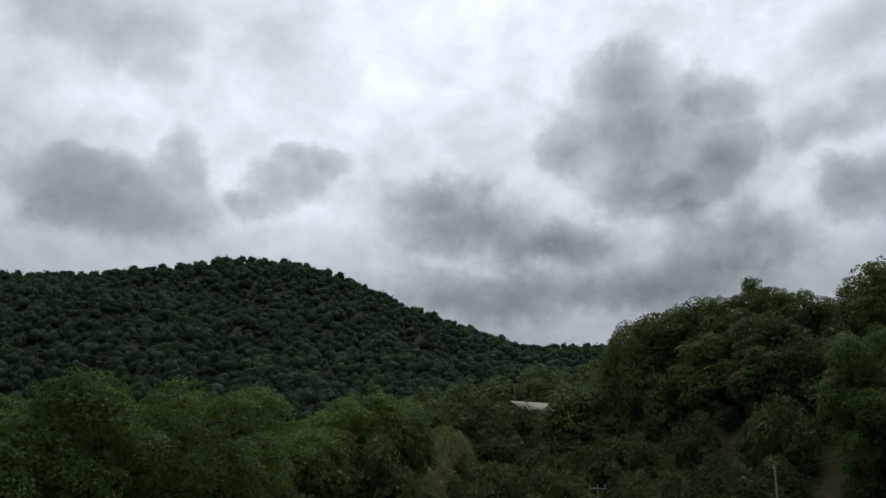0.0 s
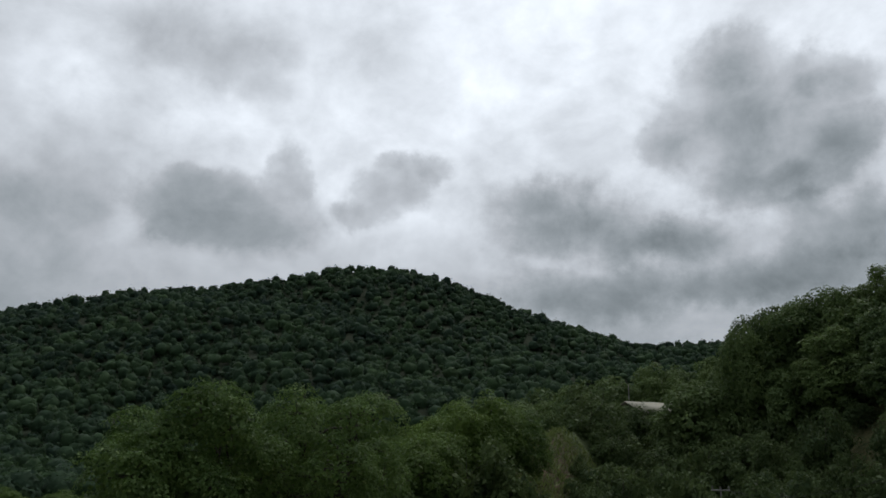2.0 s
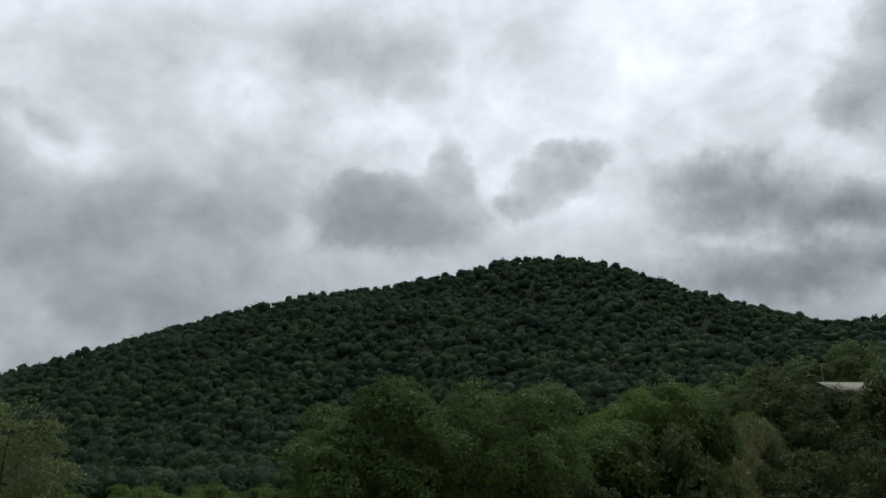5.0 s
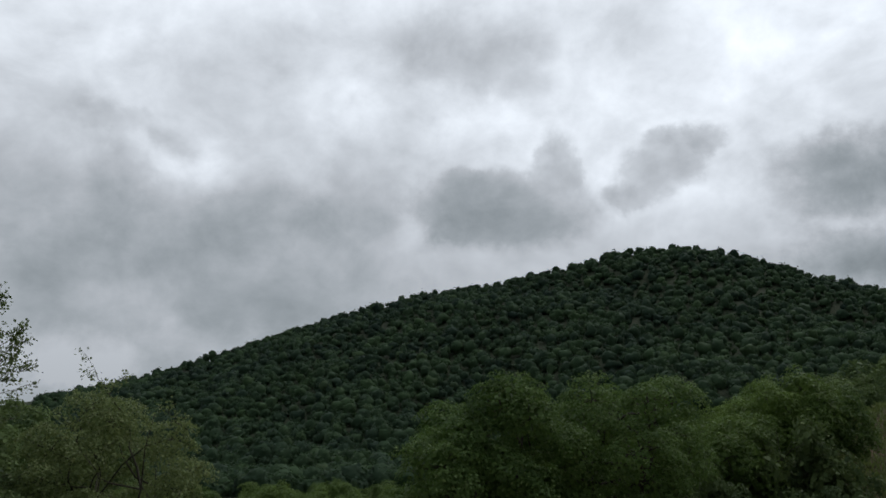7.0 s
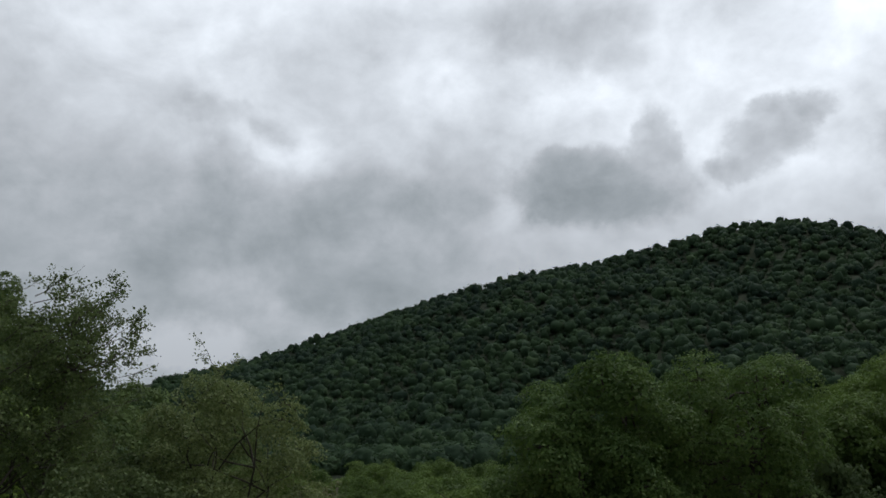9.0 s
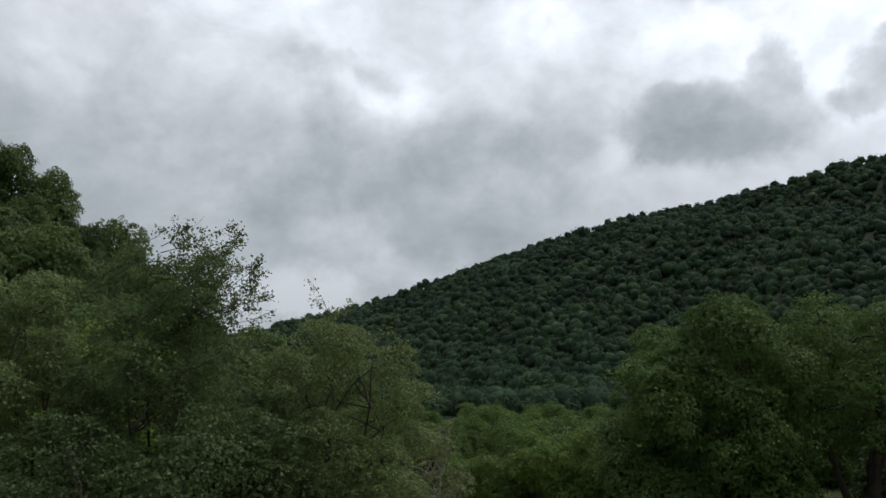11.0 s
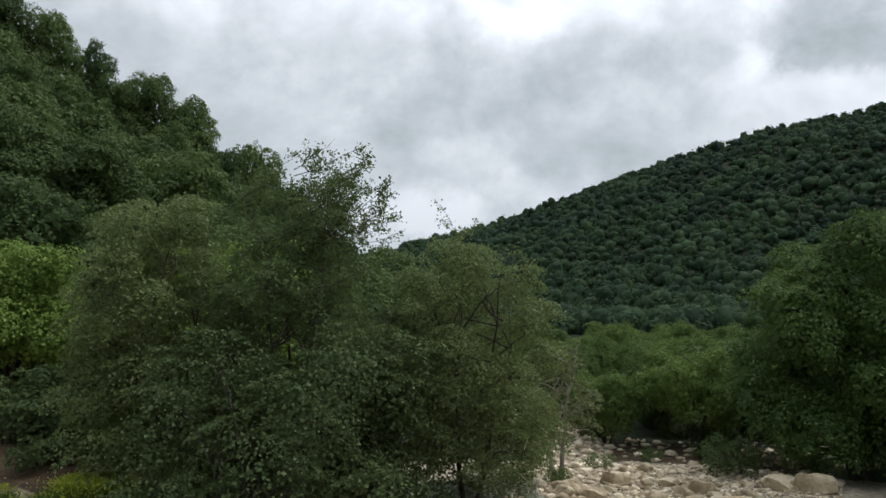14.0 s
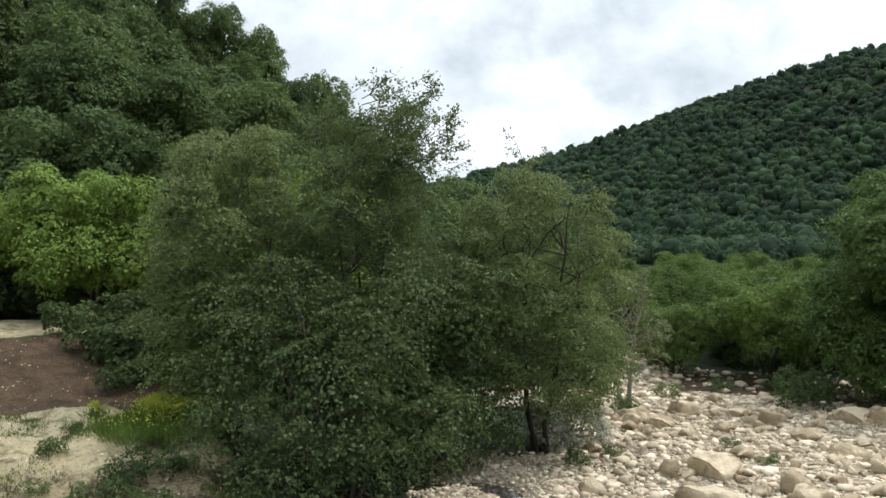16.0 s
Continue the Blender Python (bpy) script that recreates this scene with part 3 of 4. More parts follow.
def zones(x, y):
    r = np.hypot(x, y)
    a = np.degrees(np.arctan2(-x, y))
    a, r = a + 0.9 * lumps(x, y, 1.6, 6), r + 0.9 * lumps(x, y, 1.9, 8)
    bed = step(60, 50, a + 1.5 * lumps(x, y, 1.3)) * step(13, 16, r) * step(-30, -5, a) * (1 - step(29, 31, r) * (1 - step(38, 39.5, a) * step(45, 43.5, a) * (1 - step(40, 46, r))))
    bed = bed * (1 - step(46, 49, a) * step(19.5, 21, r) * (1 - step(25, 26.5, r)))
    side = step(67.5, 70.8, a) * (1 - step(130, 140, a))
    track = np.maximum(side * (0.52 + 0.48 * step(17.5, 18.8, r)) * step(14, 15, r) * (1 - step(22, 23, r)), side * step(28.3, 29.2, r) * (1 - step(33, 35, r)))
    soil = np.maximum(np.maximum(side * step(21.5, 23, r) * (1 - step(28, 29, r)), 0.8 * side * (1 - step(18, 19, r)) * step(13, 14, r)), 0.5 * step(3.6, 1.6, a) * step(-2.6, -1, a) * step(46, 50, r) * (1 - step(63, 67, r)))
    soil = np.maximum(soil, 0.6 * step(41, 39, a) * step(26, 28, a) * step(28.5, 29.5, r) * (1 - step(33, 36, r)))
    soil = np.maximum(soil, 0.5 * step(-22, -23.5, a) * step(36, 40, r) * (1 - step(66, 70, r)))
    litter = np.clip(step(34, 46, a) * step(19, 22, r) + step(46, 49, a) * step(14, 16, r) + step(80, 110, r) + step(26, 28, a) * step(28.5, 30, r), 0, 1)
    meadow = np.maximum(0.8 * step(4.2, 2.2, a) * step(-3.4, -1.6, a) * step(44, 48, r) * (1 - step(66, 70, r)), 0.6 * step(-16, -18, a) * step(-25, -22, a) * step(52, 56, r))
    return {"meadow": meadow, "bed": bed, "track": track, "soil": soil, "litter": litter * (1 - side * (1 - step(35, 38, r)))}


def build_ground():
    az_ = np.concatenate([np.arange(-180, -40, 4.0), np.arange(-40, 22, 0.9), np.arange(22, 92, 0.4), np.arange(92, 180, 4.0)])
    rad = np.concatenate([[0.01, 2, 4], np.geomspace(6, 13.5, 14), np.geomspace(13.7, 34, 120), np.geomspace(34.6, 50, 22), np.geomspace(51.5, 400, 60), np.arange(405, 545, 4.0), [560, 700, 900, 1300, 2000, 3500]])
    A, R = np.meshgrid(az_, rad, indexing="ij")
    p = polar(A, R)
    p[..., 2] = land(p[..., 0], p[..., 1])
    na, nr = len(az_), len(rad)
    i, j = np.meshgrid(np.arange(na), np.arange(nr - 1), indexing="ij")
    i2 = (i + 1) % na
    f = np.stack([i * nr + j, i * nr + j + 1, i2 * nr + j + 1, i2 * nr + j], -1).reshape(-1, 4)
    v = p.reshape(-1, 3)
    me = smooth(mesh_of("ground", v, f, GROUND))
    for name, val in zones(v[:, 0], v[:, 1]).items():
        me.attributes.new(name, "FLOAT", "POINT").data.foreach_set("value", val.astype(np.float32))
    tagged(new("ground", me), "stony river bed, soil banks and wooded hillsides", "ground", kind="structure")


build_ground()


def put(a, r, dz=0.0):
    """The place on the ground at that bearing and distance."""
    p = polar(a, float(r))
    return (float(p[0]), float(p[1]), float(land(p[0], p[1])) + dz)


# ---- the woods on the far hill ----
def far_wood():
    rng = np.random.default_rng(5)
    ball, quads = cube_sphere(3)
    quads = quads[ball[quads][:, :, 2].mean(axis=1) > -0.6]
    parts = []
    spots = []
    r = 132.0
    while r < 520:
        gap = (3.1 + r * 0.0024) * (1.0 if r < 415 else 0.92)
        n = int(math.radians(112) * r / gap)
        a = np.linspace(-42, 70, n) + rng.uniform(-0.5, 0.5, n) * math.degrees(gap / r) * 1.4
        spots.append(np.stack([a, r + rng.uniform(-0.7, 0.7, n) * gap], -1))
        r += gap * 0.86
    spots = np.concatenate(spots)
    a, r = spots.T
    rr = 450 + 60 * step(30, 55, a)
    keep = (r < rr + 5) & (r > np.where(a < 10, table(RIGHT_FAR, a) + 25, 128)) & ~((a > 53) & (r > 118))
    keep &= ~((a < -16) & (r > 160))
    xy = polar(a[keep], r[keep])
    z = land(xy[:, 0], xy[:, 1])
    dist = r[keep]
    # domed crowns out of a few dozen shapes, each a heap of bosses with sprays of leaves lying close all over it
    shapes, tones = [], []
    for k in range(28):
        boss = unit(rng.normal(size=(16, 3)) + [0, 0, 0.5])
        reach, tall = rng.uniform(0.24, 0.5, 16), rng.uniform(0.35, 1.0, 16)

        def push(u, boss=boss, reach=reach, tall=tall):
            return 0.56 + 0.5 * np.max(np.exp(-(np.arccos(np.clip(u @ boss.T, -1, 1)) / reach) ** 2) * tall, axis=1)
        spots = unit(rng.normal(size=(90, 3)) + [0, 0, 0.55])
        shapes.append((ball * (push(ball) * 0.84)[:, None], spots * push(spots)[:, None]))
    for k, ((x, y, _), h0, d) in enumerate(zip(xy, z, dist)):
        w = 1.5 + 2.6 * rng.uniform() ** 1.6
        h = w * rng.uniform(0.75, 1.2)
        t = rng.uniform(0, 6.28)
        turned = np.array([[math.cos(t), math.sin(t), 0], [-math.sin(t), math.cos(t), 0], [0, 0, 1]])
        mid = np.array([x, y, h0 + h * 0.35 + rng.uniform(-0.2, 1.2)])
        shape, spots = shapes[k % 28]
        big = np.array([w * rng.uniform(0.85, 1.2), w, h])
        parts.append((mid + (shape @ turned) * big, quads))
        n, size = (44, 0.8) if d < 260 else (30, 0.9) if d < 360 else (20, 1.0)
        tones.append(np.full(len(shape) + 4 * n, rng.uniform() ** 1.4))
        u = spots[:n] @ turned
        way = np.cross(u, rng.normal(size=u.shape))
        at = mid + u * rng.uniform(0.82, 1.1, (n, 1)) * big - unit(way) * size * 0.5
        parts.append(leaves(at, way, size, rng, 0.9, 0.2, unit(unit(u) + [0, 0, 0.25] + rng.normal(size=u.shape) * 0.4)))
    v, f = join(parts)
    me = smooth(mesh_of("far_wood", v, f, LEAF_FAR))
    me.attributes.new("crown", "FLOAT", "POINT").data.foreach_set("value", np.concatenate(tones).astype(np.float32))
    tagged(new("far_wood", me), "dense dark green broad-leaved wood covering the far hill", "forest", kind="stuff")


far_wood()

# ---- trees on the nearer slopes ----
HILL_TREES = []
for k, (h, w, low) in enumerate(((10, 4.0, 0.15), (12, 3.8, 0.2), (8.5, 4.2, 0.1), (9.5, 3.4, 0.1))):
    HILL_TREES.append(tree_mesh(100 + k, h, w, low, stems=1 + k % 2, heads=13, tuft=0.75, per_tuft=32, leaf=0.34, full=0.45, width=0.72, core=0.75, cover=1.3, twigs=0, head=0.46, peak=0.2))
CLOSE_TREES = []
for k, (h, w, low) in enumerate(((9, 3.6, 0.05), (10.5, 3.5, 0.1), (8, 3.8, 0.05))):
    CLOSE_TREES.append(tree_mesh(140 + k, h, w, low, stems=1 + k % 2, heads=16, tuft=0.6, per_tuft=40, leaf=0.22, full=0.45, width=0.7, core=0.8, cover=1.3, head=0.44, twigs=1, peak=0.2))
SHRUB = [tree_mesh(120 + k, 3.0, 2.0, 0.0, stems=3, heads=8, tuft=0.48, per_tuft=30, leaf=0.17, full=0.35, width=0.6, core=1.0, cover=1.0, twigs=0, head=0.46) for k in range(3)]
protos = {}


def stand(kind, k, name, label, category, group, mat, at, turn, scale, tall=1.0):
    """A tree of a kind, built once and copied after that."""
    key = (kind, k, name)
    mesh = {"tree": HILL_TREES, "close": CLOSE_TREES, "shrub": SHRUB}[kind][k]
    m = pose(*at, 0, 0, turn)
    if key not in protos:
        protos[key] = tree(name, label, category, (0, 0, 0), 0, mesh, mat, group=group)
        ob = protos[key]
        ob.matrix_world = m
    else:
        ob = copy_thing(protos[key], m)
    ob.scale = (scale, scale, scale * tall)
    return ob


def slopes():
    rng = np.random.default_rng(11)
    # the steep hill
    r = 37.0
    while r < 128:
        gap = 5.4 + r * 0.022
        for a in np.arange(49, 93, math.degrees(gap / r)):
            b, q = a + rng.uniform(-0.4, 0.4) * math.degrees(gap / r), r + rng.uniform(-1, 1) * gap * 0.35
            if q > 118 + 60 * (1 - float(step(52, 64, b))) - 32 or (b < 54 and q < 60) or (b > 71 and q < 38):
                continue
            stand("close" if q < 66 else "tree", int(rng.integers(3)), "slope_tree", "dark green broad-leaved tree on the steep hillside", "tree", "trees on the steep hillside", LEAF_HILL, put(b, q, -0.3), rng.uniform(0, 360), rng.uniform(0.75, 1.1), rng.uniform(0.85, 1.1))
        r += gap * 0.95
    # the spur and hill on the other side
    r = 58.0
    while r < 125:
        gap = 3.6 + r * 0.016
        for a in np.arange(-44, 3, math.degrees(gap / r)):
            b, q = a + rng.uniform(-0.4, 0.4) * math.degrees(gap / r), r + rng.uniform(-1, 1) * gap * 0.35
            brow = float(table(RIGHT_FAR, b))
            if q > brow + 13:
                continue
            if b < -12.5 and q > brow * 0.84:
                stand("tree", int(rng.integers(4)), "hillside_tree", "dark green broad-leaved tree on the hill above the meadow", "tree", "trees on the hill above the meadow", LEAF_HILL, put(b, q, -0.3), rng.uniform(0, 360), rng.uniform(0.6, 0.85) * (1 if b > -22.5 else 0.7), rng.uniform(0.85, 1.05))
        r += gap * 0.95


slopes()


# elevation of the treetops along the spur behind the shed
SPUR_TOP = [(-11.4, 8.6), (-10, 8.4), (-6.5, 7.9), (-3.1, 7.5), (0.8, 6.6), (3.1, 5.5), (6, 4.2)]


def spur():
    rng = np.random.default_rng(19)
    for row, r in enumerate((84, 93, 102, 111)):
        for a in np.arange(-12.2, 5.5, 1.75):
            b, q = a + rng.uniform(-0.6, 0.6), r + rng.uniform(-3, 3)
            if abs(b + 5.8) < 2.6 and q < 99:
                continue
            at = put(b, q, -0.3)
            e = float(table(SPUR_TOP, b)) - 0.55 * (3 - row) - rng.uniform(0, 0.5)
            k = int(rng.integers(4))
            s = (EYE + q * math.tan(radians(e)) - at[2]) / HILL_TREES[k][1][0][:, 2].max()
            if s < 0.2:
                continue
            wide = max(s, 0.45) * rng.uniform(0.9, 1.2)
            ob = stand("tree", k, "spur_tree", "small mid-green tree on the spur behind the shed", "tree", "trees on the spur", LEAF_HILL, at, rng.uniform(0, 360), s)
            ob.scale = (wide, wide, s)


spur()


def crest(name, label, group, spots, wide=1.0):
    """The trees that stand out on a skyline: bearing, distance, elevation of the top, width as a share of the height."""
    for k, (a, r, e, slim) in enumerate(spots):
        at = put(a, r, -0.3)
        s = (EYE + r * math.tan(radians(e)) - at[2]) / CLOSE_TREES[k % 3][1][0][:, 2].max()
        ob = stand("close", k % 3, name, label, "tree", group, LEAF_HILL, at, 83 * k, s)
        ob.scale = (s * slim * wide, s * slim * wide, s)


crest("slope_tree", "dark green broad-leaved tree on the steep hillside", "trees on the steep hillside",
      [(76.2, 104, 18.9, 0.75), (73.2, 106, 17.2, 0.7), (69.9, 106, 15.7, 0.66), (67.2, 106, 14.5, 0.7), (65.2, 100, 11.4, 0.9), (63.0, 108, 11.6, 0.62), (61.0, 100, 8.8, 0.8), (79, 104, 20.3, 0.9), (82.5, 104, 21.4, 1.0), (71.8, 104, 15.2, 0.8), (68.4, 98, 12.6, 0.9)], 1.0)
crest("hillside_tree", "dark green broad-leaved tree on the hill above the meadow", "trees on the hill above the meadow",
      [(-12.4, 84, 10.2, 0.62), (-13.6, 88, 10.9, 0.9), (-15.8, 86, 11.7, 1.0), (-18.6, 84, 12.3, 1.1), (-21.1, 82, 13.1, 1.1), (-23.2, 84, 12.2, 1.0), (-25.2, 84, 11.7, 1.0), (-26.8, 80, 12.3, 0.9), (-28.9, 76, 13.6, 1.0), (-31.5, 74, 14.0, 1.0)])

# ---- trees by the river bed ----
NEAR = tree_mesh(1, 7.7, 2.4, 0.12, stems=3, heads=30, tuft=0.34, per_tuft=72, leaf=0.074, full=0.36, peak=0.35, head=0.38, cover=1.5, girth=0.012, loose=0.55, width=0.72, core=0.55, flat=0.75)
planted("alder_tree", "bushy grey-green alder at the foot of the bank", "tree", 68.9, 21.0, 7.9, 20, NEAR, LEAF_PALE)
MOUND = tree_mesh(8, 4.9, 2.5, 0.0, stems=7, heads=28, tuft=0.5, per_tuft=130, leaf=0.066, full=0.36, peak=0.3, head=0.32, girth=0.014, loose=0.6, width=0.72, core=0.16, cover=0.85, flat=0.82, lean=0.8)
planted("alder_bush", "dense dark grey-green alder bush hanging over the water", "bush", 61.6, 17.2, 0.4, 80, MOUND, LEAF_DARK)
TALL = tree_mesh(2, 9.6, 2.7, 0.02, stems=3, heads=44, tuft=0.34, per_tuft=68, leaf=0.076, full=0.4, peak=0.42, head=0.34, sprigs=64, sway=(0.42, 0.6), thin_top=0.7, cover=1.4, girth=0.012, loose=0.55, width=0.72, core=0.4, flat=0.75)
planted("alder_tree", "tall alder with a thin open top", "tree", 60.2, 19.5, 12.2, 0, TALL, LEAF_ALDER)
SLIM = tree_mesh(3, 7.6, 2.6, 0.2, stems=4, heads=34, tuft=0.32, per_tuft=72, leaf=0.068, full=0.36, peak=0.5, head=0.34, sprigs=8, cover=1.4, girth=0.014, loose=0.55, width=0.72, core=0.45, flat=0.75)
planted("alder_tree", "slim grey-green alder leaning over the stream bed", "tree", 47.9, 20.8, 7.8, 0, SLIM, LEAF_PALE)
LOW = tree_mesh(9, 4.6, 2.0, 0.0, stems=5, heads=20, tuft=0.32, per_tuft=72, leaf=0.072, full=0.3, head=0.4, girth=0.012, loose=0.55, width=0.72, core=0.5, flat=0.75)
planted("alder_bush", "grey-green alder bush between taller alders at the stream", "bush", 55.4, 19.3, 0.8, 10, LOW, LEAF_DARK)
BRIGHT = tree_mesh(4, 5.8, 2.9, 0.26, stems=2, heads=24, tuft=0.42, per_tuft=80, leaf=0.125, full=0.45, head=0.38, cover=1.4, core=1.0)
planted("maple_tree", "bright yellow-green broad-leaved tree beside the soil slope", "tree", 77.6, 33.0, 5.0, 0, BRIGHT, LEAF_BRIGHT)
planted("maple_tree", "bright green young tree rising behind the alders", "tree", 63.6, 29.0, 5.6, 250, BRIGHT, LEAF_BRIGHT)
planted("maple_tree", "yellow-green broad-leaved tree beyond the upper track", "tree", 83.0, 36.0, 3.3, 140, BRIGHT, LEAF_BRIGHT)
WALNUT = tree_mesh(6, 8.3, 3.3, 0.05, stems=2, heads=30, tuft=0.4, per_tuft=80, leaf=0.115, full=0.45, head=0.36, peak=0.3, cover=1.4, core=1.0)
planted("walnut_tree", "broad round walnut tree with light green leaves", "tree", 24.0, 30.0, 6.8, 0, WALNUT, LEAF_MID)
OPEN = tree_mesh(7, 8.3, 3.2, 0.34, stems=4, heads=22, tuft=0.38, per_tuft=70, leaf=0.11, full=0.68, cover=1.2, core=0.4, lean=0.4, head=0.3, peak=0.1, girth=0.034)
planted("oak_tree", "open-crowned tree with dark crooked stems", "tree", 15.6, 33.0, 6.4, 0, OPEN, LEAF_MID)
RIVER = [tree_mesh(20 + k, 5.0, 2.7, 0.26, stems=2 + k % 2, heads=15, tuft=0.4, per_tuft=48, leaf=0.13, full=0.58, head=0.4, peak=0.15, twigs=3, cover=1.3, core=0.9, girth=0.024, lean=0.7) for k in range(3)]
planted("walnut_tree", "light olive-green tree at the edge of the soil slope", "tree", -27.9, 60.0, 10.0, 30, WALNUT, LEAF_MID)
first = {}
rng = np.random.default_rng(3)
# bearing, distance and the elevation of the top
for k, (a, r, e) in enumerate([(33.6, 33.5, -1.2), (35.6, 38, -1.0), (31.4, 39, -0.7), (28.6, 37, -1.9), (39.2, 34, -3.2), (42.0, 41, -1.7), (44.6, 45, -0.6), (26.2, 43, -0.9), (38.0, 44, -0.9), (47, 42, -1.2),
                               (33.0, 54, -1.0), (36.4, 58, -0.5), (40.4, 56, -0.9), (43.6, 60, -0.3), (29.6, 57, -0.3), (27.0, 62, -0.4), (46.6, 62, -0.2), (38.6, 70, -0.1), (31.4, 70, -0.2), (34.8, 74, 0.0),
                               (9.5, 42, 4.0), (6.3, 47, 5.4), (4.3, 49, 6.2), (3.2, 50, 4.8), (7.5, 56, 5.0), (11.3, 44, 3.4), (19.6, 40, 2.6), (20.5, 52, 2), (24, 58, 0.6)]):
    at = put(a, r, -0.1)
    s = (EYE + r * math.tan(radians(e)) - at[2]) / RIVER[k % 3][1][0][:, 2].max()
    if k % 3 not in first:
        ob = first[k % 3] = tree("riverside_tree", "mid-green broad-leaved tree behind the river stones", "tree", (0, 0, 0), 0, RIVER[k % 3], LEAF_RIVER, group="riverside trees")
        ob.matrix_world = pose(*at, 0, 0, 40 * k)
    else:
        ob = copy_thing(first[k % 3], pose(*at, 0, 0, 57 * k))
    ob.scale = (s, s, s)


def shrubs(n, a0, a1, r0, r1, s0, s1, keep=1.0):
    for k in range(n):
        a, r = rng.uniform(a0, a1), rng.uniform(r0, r1)
        if (abs(a - 0.1) < 1.7 and r < 68) or rng.uniform() > keep:
            continue
        low = (abs(a + 5.3) < 2.2 and r > 60) or (abs(a + 10.3) < 0.9 and r < 57)
        stand("shrub", k % 3, "slope_shrub", "dark green shrub on the rough slope", "shrub", "shrubs on the rough slope", LEAF_SHRUB, put(a, r, -0.2), rng.uniform(0, 360), rng.uniform(s0, s1), rng.uniform(0.8, 1.5) * (0.8 if low else 1.0))


shrubs(44, -14, -2, 52, 84, 1.0, 1.7)
shrubs(14, -9, -4.2, 86.5, 89, 1.15, 1.35)
shrubs(34, -23, -9, 46, 70, 0.8, 1.4)
shrubs(12, -32, -20, 56, 80, 0.8, 1.4)
shrubs(4, -32, -24, 42, 52, 0.4, 0.6)
shrubs(12, -20, -10, 66, 80, 0.8, 1.3)
shrubs(18, -33, -20, 72, 84, 1.2, 1.9)
shrubs(24, -2, 13, 36, 46, 0.8, 1.25)
shrubs(22, 9, 25, 42, 60, 0.8, 1.3)
shrubs(6, 24, 46, 34, 38, 0.3, 0.5)


def underbrush():
    """Low bushes that close the ground between the riverside trunks."""
    rng = np.random.default_rng(31)
    for k in range(22):
        a, r, s = rng.uniform(25.5, 41), rng.uniform(38, 48), rng.uniform(0.32, 0.55)
        stand("shrub", k % 3, "underbrush_bush", "dark green bush under the riverside trees", "bush", "bushes under the riverside trees", LEAF_SHRUB, put(a, r, -0.1), rng.uniform(0, 360), s)


underbrush()
for k, (a, r, s) in enumerate(((75.4, 34.5, 0.7), (77.8, 35.5, 0.85), (80.0, 35.0, 0.8), (82.2, 36.0, 0.9), (84.6, 35.0, 0.8), (87.0, 36.0, 0.9), (73.2, 33.5, 0.7))):
    stand("shrub", k % 3, "underbrush_bush", "dark green bush under the riverside trees", "bush", "bushes under the riverside trees", LEAF_SHRUB, put(a, r, -0.1), 70 * k, s)
stand("shrub", 1, "slope_shrub", "dark green shrub on the rough slope", "shrub", "shrubs on the rough slope", LEAF_SHRUB, put(-1.5, 62, -0.1), 40, 0.42, 1.7)


def meadow_grass():
    """Long dry grass on the open bank of the spur."""
    rng = np.random.default_rng(44)
    n = 10000
    p = polar(rng.uniform(-3.2, 4.0, n), rng.uniform(44, 69, n))
    p = p[lumps(p[:, 0], p[:, 1], 1.7, 5) + rng.normal(size=n) * 0.4 > -0.3]
    p[:, 2] = land(p[:, 0], p[:, 1]) - 0.04
    m = len(p)
    v, f = leaves(p, np.c_[rng.normal(size=(m, 2)) * 0.4, np.ones(m)], 0.4, rng, 0.3, 0.05)
    tagged(new("grass", mesh_of("grass", v, f, GRASS)), "long rough grass on the open bank of the spur", "grass", kind="stuff")


meadow_grass()

# ---- stones of the river bed ----
def stone_mesh(seed, n=4, flat=0.62, cuts=11):
    """A river stone: a block cut by many planes, its edges worn, with small dents."""
    rng = np.random.default_rng(seed)
    v, f = cube_sphere(n)
    v = v * 1.15
    for k in range(cuts):
        d = unit(rng.normal(size=3) * np.array([1, 1, 0.9]))
        over = np.maximum(v @ d - rng.uniform(0.36, 0.8), 0)
        v -= over[:, None] * d * 0.95
    v += 0.035 * np.stack([np.sin(v[:, 1] * 7 + seed), np.sin(v[:, 2] * 8 + seed * 2), np.sin(v[:, 0] * 7 - seed)], -1) + rng.normal(size=v.shape) * 0.02
    v *= np.array([0.55, 0.55 * rng.uniform(0.6, 0.95), 0.55 * flat * rng.uniform(0.9, 1.3)])
    me = mesh_of("stone", v, f, STONE)
    return smooth(me) if n > 5 else me


# boulders: bearing, distance, width, height, turn
BOULDERS = [
    (37.2, 19.4, 1.25, 1.0, 20), (37.4, 17.5, 1.15, 0.5, 60), (39.3, 18.9, 0.62, 0.6, 0), (31.6, 18.6, 0.66, 0.62, 40), (30.5, 17.7, 0.85, 0.6, 110),
    (28.7, 27.0, 1.4, 0.85, 10), (26.7, 26.6, 1.2, 0.8, 70), (31.0, 24.0, 1.1, 0.5, 0), (28.5, 22.4, 0.95, 0.45, 30), (42.0, 24.6, 0.95, 0.7, 0),
    (40.4, 24.4, 0.9, 0.65, 50), (38.8, 26.3, 1.0, 0.6, 90), (36.0, 24.2, 0.6, 0.5, 0), (43.4, 24.8, 0.6, 0.5, 0), (29.0, 17.6, 0.7, 0.5, 0), (35.4, 26.6, 0.8, 0.5, 35), (33.3, 25.6, 0.75, 0.5, 75), (40.9, 22.8, 0.5, 0.45, 10), (44.2, 17.4, 0.6, 0.4, 10),
]
